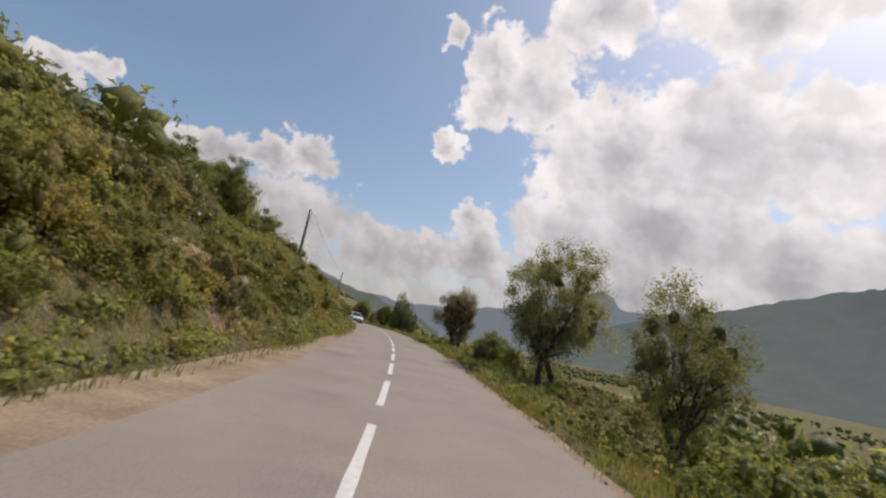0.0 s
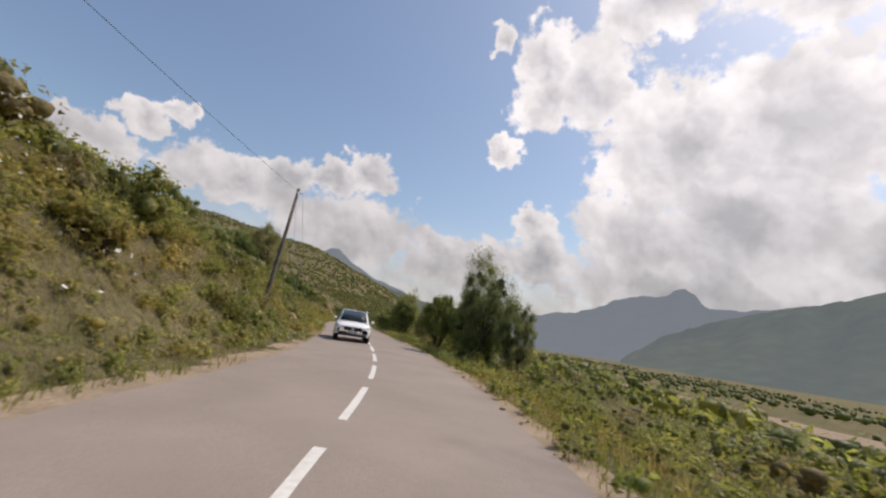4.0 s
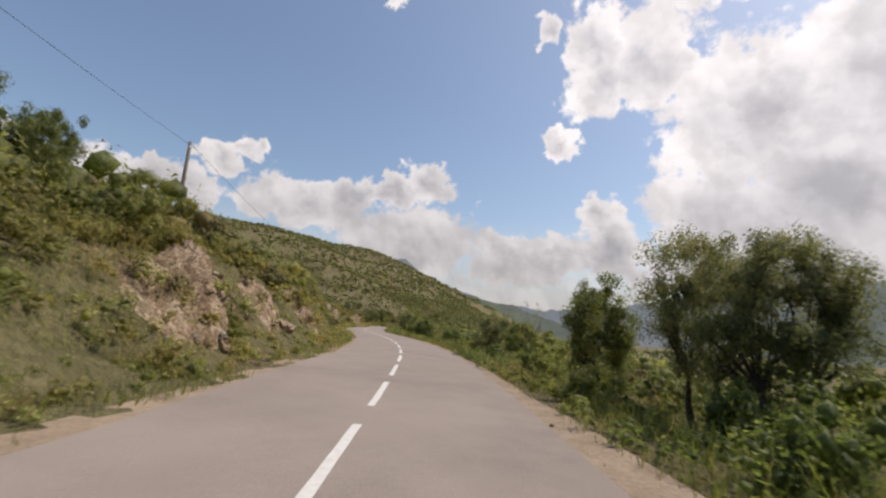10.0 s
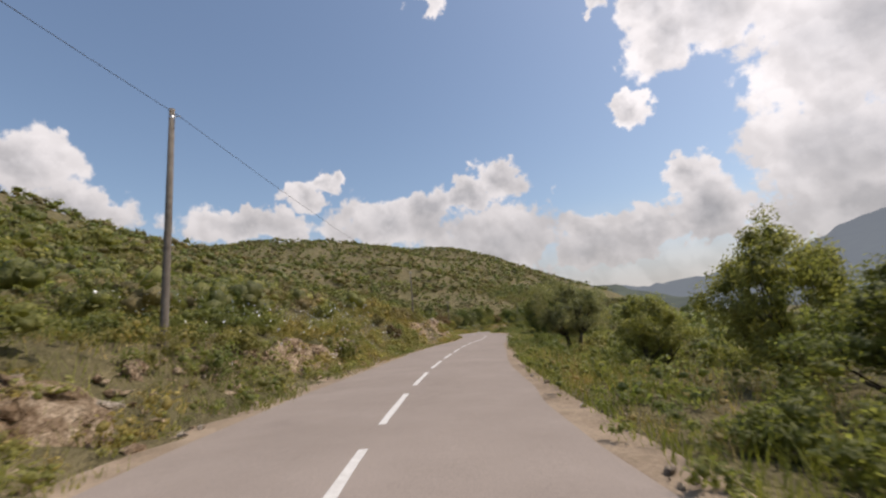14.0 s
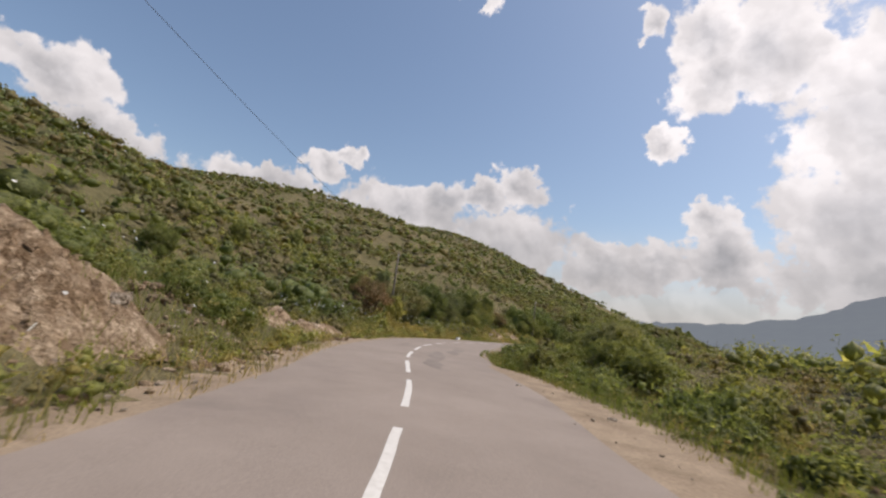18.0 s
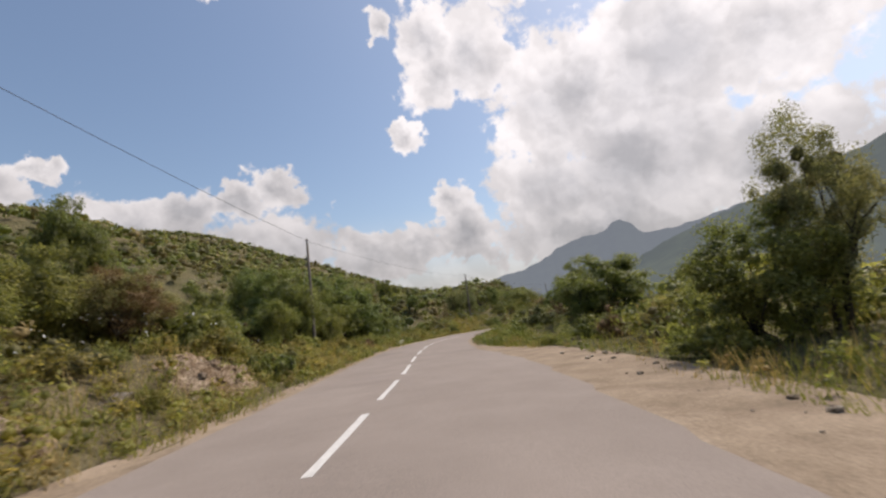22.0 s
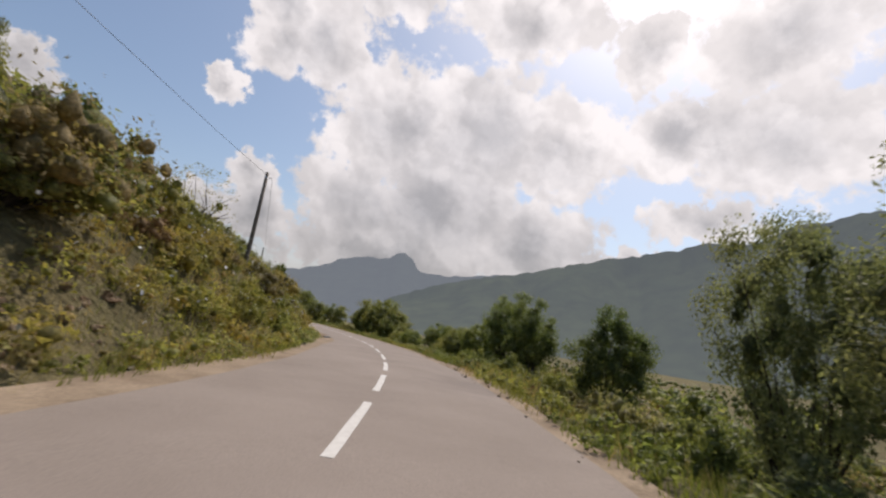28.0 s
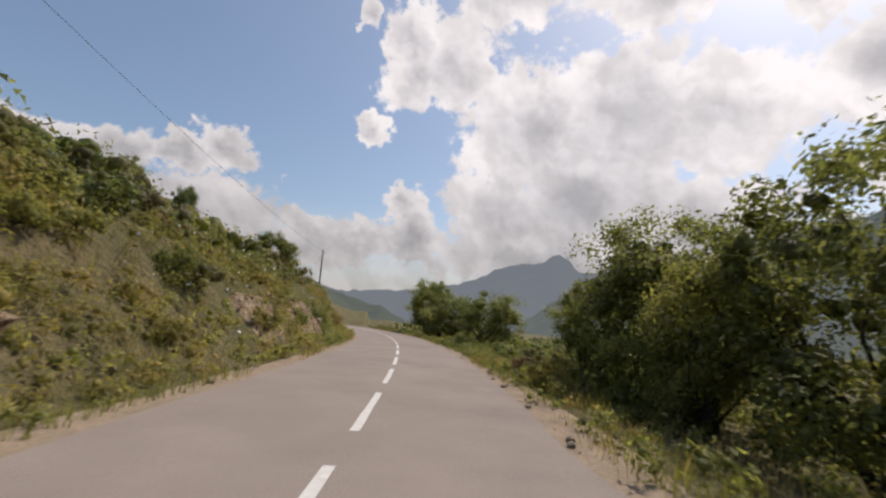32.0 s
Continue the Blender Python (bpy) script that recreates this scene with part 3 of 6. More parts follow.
def link_mesh(name, verts, faces, material, smooth=True):
    me = bpy.data.meshes.new(name)
    verts = np.asarray(verts, dtype=np.float32)
    if isinstance(faces, np.ndarray):  # all faces have the same number of corners
        n, k = faces.shape
        me.vertices.add(len(verts))
        me.vertices.foreach_set("co", verts.ravel())
        me.loops.add(n * k)
        me.loops.foreach_set("vertex_index", faces.astype(np.int32).ravel())
        me.polygons.add(n)
        me.polygons.foreach_set("loop_start", np.arange(n, dtype=np.int32) * k)
        me.update(calc_edges=True)
    else:
        me.from_pydata(verts.tolist(), [], faces)
    me.materials.append(material)
    me.polygons.foreach_set("use_smooth", np.full(len(me.polygons), smooth))
    me.update()
    return me


def build_ground():
    def axis(lo, hi, step):
        inner = list(np.arange(lo, hi + 0.01, step))
        down, up, g = [], [], step
        a, b = inner[0], inner[-1]
        while b < hi + 3300:
            g *= 1.14
            a, b = a - g, b + g
            down.append(a)
            up.append(b)
        return np.array(down[::-1] + inner + up)

    xs, ys = axis(-118, 22, 1.0), axis(-16, 470, 1.2)
    gx, gy = np.meshgrid(xs, ys)
    z = land(gx, gy)
    nx, ny = len(xs), len(ys)
    i = np.arange(nx * ny).reshape(ny, nx)
    quads = np.stack([i[:-1, :-1], i[:-1, 1:], i[1:, 1:], i[1:, :-1]], -1).reshape(-1, 4)
    me = link_mesh("ground", np.stack([gx, gy, z], -1).reshape(-1, 3), quads, SOIL)
    return tagged(new("ground", me), "dry maquis hillside and valley ground, ochre soil with scrub", "ground", kind="structure")


ground = build_ground()


def strip(name, s0, s1, sides, step, material, up):
    """A ribbon along the road; sides gives the lateral places at s, up the height over the road's line at l."""
    verts, faces = [], []
    n = int(round((s1 - s0) / step)) + 1
    for i in range(n):
        s = s0 + (s1 - s0) * i / (n - 1)
        ls = sides(s)
        for l in ls:
            p, h = at_road(s, l)
            verts.append((p.x, p.y, p.z + up(s, l)))
        m = len(ls)
        if i:
            a, b = (i - 1) * m, i * m
            faces += [(a + k, a + k + 1, b + k + 1, b + k) for k in range(m - 1)]
    return link_mesh(name, verts, faces, material)


def ragged(s, seed):
    return 0.16 * (float(grain(s, seed * 3.1, 2.3, seed)) - 0.5) + 0.3 * (float(grain(s, seed * 5.7, 9.0, seed)) - 0.5)


FLARE_S = [98, 106, 120, 128, 248, 256, 267, 270, 275, 279, 292, 299, 310, 317]
FLARE_W = [0, 0.4, 0.4, 0, 0, 0.6, 0.6, 1.0, 1.0, 0, 0, 1.4, 1.4, 0]
# gravel has crept over the left edge of the asphalt
CREEP_S = [-30, -10, 11, 20, 368, 374, 385, 390, 397, 402, 411, 416]
CREEP_W = [0, 0.45, 0.45, 0, 0, 0.2, 0.2, 0.1, 0.1, 0.5, 0.5, 0]


def flare(s):
    return float(np.interp(s, FLARE_S, FLARE_W))


def road_sides(s):
    w = flare(s)
    c = float(np.interp(s, CREEP_S, CREEP_W))
    return (-HALF - 0.05 + c + ragged(s, 1), -HALF + 0.2 + c, -1.3, 0.0, 1.3, HALF - 0.2 + w, HALF + 0.05 + w + ragged(s, 2))


def road_up(s, l):
    l -= flare(s) if l > 2 else 0
    return 0.012 - 0.018 * abs(l) / HALF if abs(l) < HALF - 0.25 else -0.02


def left_verge(s):
    return float(np.interp(s, LEFT_S, LEFT_W))


def verge_l(s):
    w = left_verge(s)
    return (min(-HALF - w + 0.2 + 1.8 * ragged(s, 6), -HALF - 0.55), -HALF - 0.35, -HALF + 0.35 + float(np.interp(s, CREEP_S, CREEP_W)))


def verge_r(s):
    w = float(np.interp(s, VERGE_S, VERGE_W))
    return (HALF - 0.35, HALF + w * 0.5, HALF + w + 1.5 * ragged(s, 8))


road = tagged(new("road", strip("road", -BACK + 2, 430 + AHEAD - 2, road_sides, 0.5, ASPHALT, road_up)),
              "worn grey-brown asphalt country road", "road", kind="structure")


def build_verge(name, sides):
    """Dirt shoulder that hugs the ground a hand's height below the carriageway."""
    verts, faces = [], []
    n = int((430 + BACK + AHEAD - 6) / 0.6)
    for i in range(n):
        s = -BACK + 3 + i * 0.6
        row = []
        for l in sides(s):
            p, h = at_road(s, l)
            row.append((p.x, p.y, p.z, abs(l)))
        zs = land([r[0] for r in row], [r[1] for r in row])
        for (x, y, z, a), g in zip(row, zs):
            verts.append((x, y, z - 0.03 if a < HALF + 0.4 else float(g) + 0.035))
        if i:
            a, b = (i - 1) * 3, i * 3
            faces += [(a + k, a + k + 1, b + k + 1, b + k) for k in range(2)]
    return tagged(new(name, link_mesh(name, verts, faces, DIRT)), "pinkish dry dirt and gravel verge beside the asphalt",
                  "verge", kind="structure")


build_verge("verge_hillside", verge_l)
build_verge("verge_valley", verge_r)


# ---- centre line: 3.0 m dashes with 1.33 m gaps ----
def build_dashes():
    s, k = -40.0 + (2.671 + 40.0) % 4.33, 0
    while s < 520:
        verts, faces = [], []
        w0 = 0.055
        for i in range(7):
            u = s + 3.0 * i / 6
            for l in (-w0 - 0.012 * random.random(), w0 + 0.012 * random.random()):
                p, h = at_road(u, l)
                verts.append((p.x, p.y, p.z + 0.0165))
            if i:
                faces.append((2 * i - 2, 2 * i - 1, 2 * i + 1, 2 * i))
        ob = new("centre_dash", link_mesh("centre_dash", verts, faces, PAINT, False))
        ob.parent = road
        s += 4.33


build_dashes()


# ---- repairs and tar stains on the asphalt ----
def road_patch(s0, s1, l0, l1, seed, name="asphalt_patch"):
    """A thin irregular darker layer on the carriageway."""
    n, m = 24, 7
    verts, faces = [], []
    for i in range(n + 1):
        u = i / n
        swell = math.sin(math.pi * u) ** 0.35
        mid = (l0 + l1) / 2 + 0.35 * (float(grain(u * 6, seed, 1.3, seed)) - 0.5)
        w = (l1 - l0) / 2 * swell * (0.6 + 0.8 * float(grain(u * 9, seed, 1.0, seed + 2)))
        for j in range(m):
            l = mid + w * (2 * j / (m - 1) - 1)
            p, h = at_road(s0 + (s1 - s0) * u, l)
            verts.append((p.x, p.y, p.z + road_up(s0, l) + 0.0045))
        if i:
            a, b = (i - 1) * m, i * m
            faces += [(a + k, a + k + 1, b + k + 1, b + k) for k in range(m - 1)]
    ob = new(name, link_mesh(name, verts, faces, TAR))
    ob.parent = road
    return ob


for row in ((255.5, 258.9, 0.6, 1.15, 3), (258.2, 263.4, 0.7, 1.35, 4), (262.5, 268.2, 1.5, 2.1, 5), (265.0, 267.0, -1.1, -0.7, 6),
            (236.5, 241.0, 1.7, 2.3, 8), (169.0, 172.5, -1.8, -1.3, 9)):
    road_patch(*row)


# ---- distance ----
def ridge(name, label, dist, points, foot, material, rows=9, seed=1):
    """A far range: crest given as azimuth and elevation in degrees, seen from the middle of the road."""
    az = np.arange(points[0][0], points[-1][0], 0.35)
    el = np.interp(az, [p[0] for p in points], [p[1] for p in points])
    el = el + (grain(az, az * 0 + seed, 1.9, seed) - 0.5) * 0.55 + (grain(az, az * 0 + seed, 0.7, seed + 4) - 0.5) * 0.3
    verts, faces = [], []
    for r in range(rows):
        u = r / (rows - 1)
        for k, (a, e) in enumerate(zip(az, el)):
            dd = dist * (0.55 + 0.45 * u) + 260 * (float(grain(a, u * 8, 3.0, seed + 7)) - 0.5) * u * (1.0 if r < rows - 1 else 0.0)
            top = dist * math.tan(radians(max(e, 0.05)))
            z = foot + (top - foot) * (u ** 1.35)
            verts.append((-45 + dd * math.sin(radians(a)), 200 + dd * math.cos(radians(a)), z))
    m = len(az)
    for r in range(rows - 1):
        faces += [(r * m + k, r * m + k + 1, (r + 1) * m + k + 1, (r + 1) * m + k) for k in range(m - 1)]
    return tagged(new(name, link_mesh(name, verts, faces, material)), label, "mountain", kind="structure")


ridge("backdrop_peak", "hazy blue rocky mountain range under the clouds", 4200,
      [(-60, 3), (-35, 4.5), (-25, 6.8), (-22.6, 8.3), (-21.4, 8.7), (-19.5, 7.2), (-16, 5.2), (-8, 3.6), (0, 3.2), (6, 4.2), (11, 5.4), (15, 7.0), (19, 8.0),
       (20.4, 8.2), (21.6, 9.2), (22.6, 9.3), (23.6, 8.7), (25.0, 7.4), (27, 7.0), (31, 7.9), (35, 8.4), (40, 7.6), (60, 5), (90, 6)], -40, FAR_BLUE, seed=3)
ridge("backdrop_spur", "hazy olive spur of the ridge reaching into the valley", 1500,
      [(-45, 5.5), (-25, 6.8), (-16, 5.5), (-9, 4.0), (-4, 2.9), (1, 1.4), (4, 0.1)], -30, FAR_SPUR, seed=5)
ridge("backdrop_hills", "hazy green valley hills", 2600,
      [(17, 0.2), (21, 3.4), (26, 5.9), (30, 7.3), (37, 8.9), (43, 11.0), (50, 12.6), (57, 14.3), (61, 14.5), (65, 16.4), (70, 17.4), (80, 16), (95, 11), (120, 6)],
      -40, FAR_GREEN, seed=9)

# ---- plants ----
RNG = np.random.RandomState(11)


def part(name, me, parent, label=""):
    ob = new(name, me)
    ob.parent = parent
    if label:
        tagged(ob, label)
    return ob


ICO = bmesh.new()
bmesh.ops.create_icosphere(ICO, subdivisions=1, radius=1.0)
ICO_V = np.array([v.co[:] for v in ICO.verts])
ICO_F = np.array([[v.index for v in f.verts] for f in ICO.faces])
ICO.free()


def leaf_cloud(centres, radii, count, size, rng, flat=0.8, slim=0.5, core=0.5, squash=1.0, inner=None):
    """Leaf blades on clumps, round a lumpy leafy heart in each; verts and triangles."""
    pick = rng.randint(0, len(centres), count)
    v = rng.normal(size=(count, 3))
    v /= np.linalg.norm(v, axis=1)[:, None]
    r = 1.05 * rng.rand(count) ** 0.5
    c = centres[pick] + v * (radii[pick] * r)[:, None] * np.array([1, 1, flat * squash])
    face = v + 0.55 * rng.normal(size=(count, 3)) + np.array([0, 0, 0.35])
    a = np.cross(face, rng.normal(size=(count, 3)))
    a /= np.linalg.norm(a, axis=1)[:, None]
    b = np.cross(a, face)
    b /= np.linalg.norm(b, axis=1)[:, None] + 1e-9
    s = size * (0.55 + 0.9 * rng.rand(count))[:, None] * np.array([1, 1, squash])
    verts = np.stack([c - a * s, c + b * s * slim, c + a * s, c - b * s * slim], 1).reshape(-1, 3)
    k = np.arange(count)[:, None] * 4
    tris = np.concatenate([k + np.array([0, 1, 2]), k + np.array([0, 2, 3])])
    if core:
        if inner is not None:
            centres, radii = centres[inner], radii[inner]
        n, m = len(centres), len(ICO_V)
        wob = 0.62 + 0.6 * rng.rand(n, m, 1)
        hearts = centres[:, None, :] + ICO_V[None] * wob * (radii * core)[:, None, None] * np.array([1, 1, flat * squash])
        tris = np.concatenate([tris, (np.arange(n)[:, None, None] * m + ICO_F[None] + len(verts)).reshape(-1, 3)])
        verts = np.concatenate([verts, hearts.reshape(-1, 3)])
    return verts, tris


def limb(verts, faces, pts, r0, r1, sides=6):
    """A tapered bent branch through the points."""
    base = len(verts)
    n = len(pts)
    for i, p in enumerate(pts):
        d = (pts[min(i + 1, n - 1)] - pts[max(i - 1, 0)]).normalized()
        u = d.orthogonal().normalized()
        w = d.cross(u)
        r = r0 + (r1 - r0) * i / (n - 1)
        for k in range(sides):
            a = 2 * math.pi * k / sides
            verts.append(tuple(p + u * (r * math.cos(a)) + w * (r * math.sin(a))))
    for i in range(n - 1):
        for k in range(sides):
            a, b = base + i * sides + k, base + i * sides + (k + 1) % sides
            faces.append((a, b, b + sides, a + sides))
    faces.append(tuple(base + (n - 1) * sides + k for k in range(sides)))


def tree_meshes(seed, leaves, leafy, size, stems=2, low=0.3, slim=0.5, clumps=70, clump=0.17, core=0.5, wild=0.5, squash=0.5, heart=0.68):
    """Trunk mesh and crown mesh of a tree of unit height and unit crown radius; low is where the crown begins."""
    rng = random.Random(seed)
    nrng = np.random.RandomState(seed)
    off = Vector((seed * 1.7 % 31, seed * 2.3 % 37, seed * 0.9 % 29))
    tips, deep = [], []
    while len(tips) < clumps:
        d = Vector((rng.gauss(0, 1), rng.gauss(0, 1), rng.gauss(0, 1))).normalized()
        lobe = min(0.86 + wild * noise.noise(d * 1.6 + off), 1.06)
        rho = lobe * rng.uniform(0.35, 1.0) ** 0.5
        mid, half = (low + 1) / 2, (1 - low) / 2
        deep.append(rho < heart)
        tips.append(Vector((d.x * rho * 0.9, d.y * rho * 0.9, mid + d.z * rho * half * 0.92)))
    tv, tf = [], []
    for k in range(stems):
        a = 2 * math.pi * (k + rng.random() * 0.5) / stems
        foot = Vector((math.cos(a), math.sin(a), 0)) * (0.10 if stems > 1 else 0)
        knee = foot * 1.6 + Vector((rng.uniform(-.08, .08), rng.uniform(-.08, .08), low * 0.55 + 0.05))
        fork = foot * 2.6 + Vector((rng.uniform(-.12, .12), rng.uniform(-.12, .12), low + 0.12))
        w = 0.075 / stems ** 0.5
        limb(tv, tf, [foot - Vector((0, 0, 0.07)), knee, fork], w, w * 0.62, 7)
        mine = sorted(tips, key=lambda q: (q.xy.normalized() - Vector((math.cos(a), math.sin(a)))).length)[: len(tips) // stems]
        for q in mine[:: 5]:
            q = fork.lerp(q, 0.85)
            m = fork.lerp(q, 0.5) + Vector((rng.uniform(-.14, .14), rng.uniform(-.14, .14), rng.uniform(-.05, .07)))
            limb(tv, tf, [fork - Vector((0, 0, 0.02)), m, q], w * 0.34, w * 0.10, 4)
    cs = np.array([tuple(q) for q in tips])
    rs = clump * (0.65 + 0.7 * nrng.rand(len(cs)))
    v, f = leaf_cloud(cs, rs, leaves, size, nrng, 0.85, slim, core, squash, np.array(deep))
    return link_mesh("trunk", tv, tf, BARK), link_mesh("crown", v, f, leafy)


def thing(name, parts, label, category, group=""):
    """An empty at the base with its parts."""
    e = new(name)
    e.empty_display_size = 0.2
    for pname, me in parts:
        part(pname, me, e)
    return tagged(e, label, category, group)


TREE_KINDS = {
    "olive": dict(leaves=36000, leafy=OLIVE, size=0.0155, stems=2, low=0.13, slim=0.45, clumps=140, clump=0.17, core=0.5, wild=0.8),
    "olive_wide": dict(leaves=46000, leafy=OLIVE, size=0.0145, stems=2, low=0.12, slim=0.45, clumps=160, clump=0.165, core=0.45, wild=0.6),
    "olive_bush": dict(leaves=34000, leafy=OLIVE, size=0.0165, stems=4, low=0.0, slim=0.45, clumps=140, clump=0.17, core=0.44, wild=0.6, heart=0.72),
    "oak": dict(leaves=28000, leafy=OAK, size=0.0200, stems=3, low=0.08, slim=0.55, clumps=110, clump=0.19, core=0.44, wild=0.6, heart=0.72),
    "oak_round": dict(leaves=32000, leafy=OAK, size=0.0190, stems=3, low=0.02, slim=0.55, clumps=150, clump=0.18, core=0.44, wild=0.55, heart=0.75),
    "lentisk": dict(leaves=30000, leafy=LENTISK, size=0.0190, stems=3, low=0.0, slim=0.55, clumps=140, clump=0.18, core=0.44, wild=0.55, heart=0.75),
    "russet": dict(leaves=30000, leafy=BROWN, size=0.0150, stems=3, low=0.14, slim=0.45, clumps=130, clump=0.18, core=0.50, wild=0.9),
    "bare": dict(leaves=900, leafy=CISTUS, size=0.022, stems=4, low=0.1, slim=0.4, clumps=120, clump=0.10, core=0, wild=0.6),
}
TREE_LABEL = {
    "olive_bush": "grey-green wild olive bush, leafy to the ground", "olive": "silvery green olive tree with two leaning dark stems", "olive_wide": "wide silvery olive tree with an open crown",
    "oak": "dark green evergreen oak with a dense crown", "oak_round": "dense round evergreen oak, leafy to the ground",
    "lentisk": "fresh green tall lentisk bush, many-stemmed", "russet": "half-dry olive tree with russet twigs",
    "bare": "grey half-dead tree with bare twigs"}
TREE_NAME = {"olive_bush": "olive_bush", "olive": "olive_tree", "olive_wide": "olive_tree", "oak": "oak_tree", "oak_round": "oak_tree", "lentisk": "lentisk_bush",
             "russet": "dry_olive_tree", "bare": "bare_tree"}
MASTERS = {}


def tree(kind, s, l, height, radius):
    """Plant a tree at s along the road, l to the right, that tall and that wide."""
    p, h = at_road(s, l)
    z = float(land([p.x], [p.y])[0])
    key = (kind, random.randrange(2))
    w, t = radius, height
    w = max(w, 0.3 * t)
    m = pose(p.x, p.y, z - 0.08, 0, 0, random.uniform(0, 360))
    if key not in MASTERS:
        tm, cm = tree_meshes(100 + 7 * len(MASTERS), **TREE_KINDS[kind])
        MASTERS[key] = thing(TREE_NAME[kind], [("trunk", tm), ("crown", cm)], TREE_LABEL[kind], "tree", "roadside trees")
        ob = MASTERS[key]
    else:
        ob = copy_thing(MASTERS[key], m)
    ob.matrix_basis = m @ Matrix.Diagonal((w, w, t, 1))
    return ob


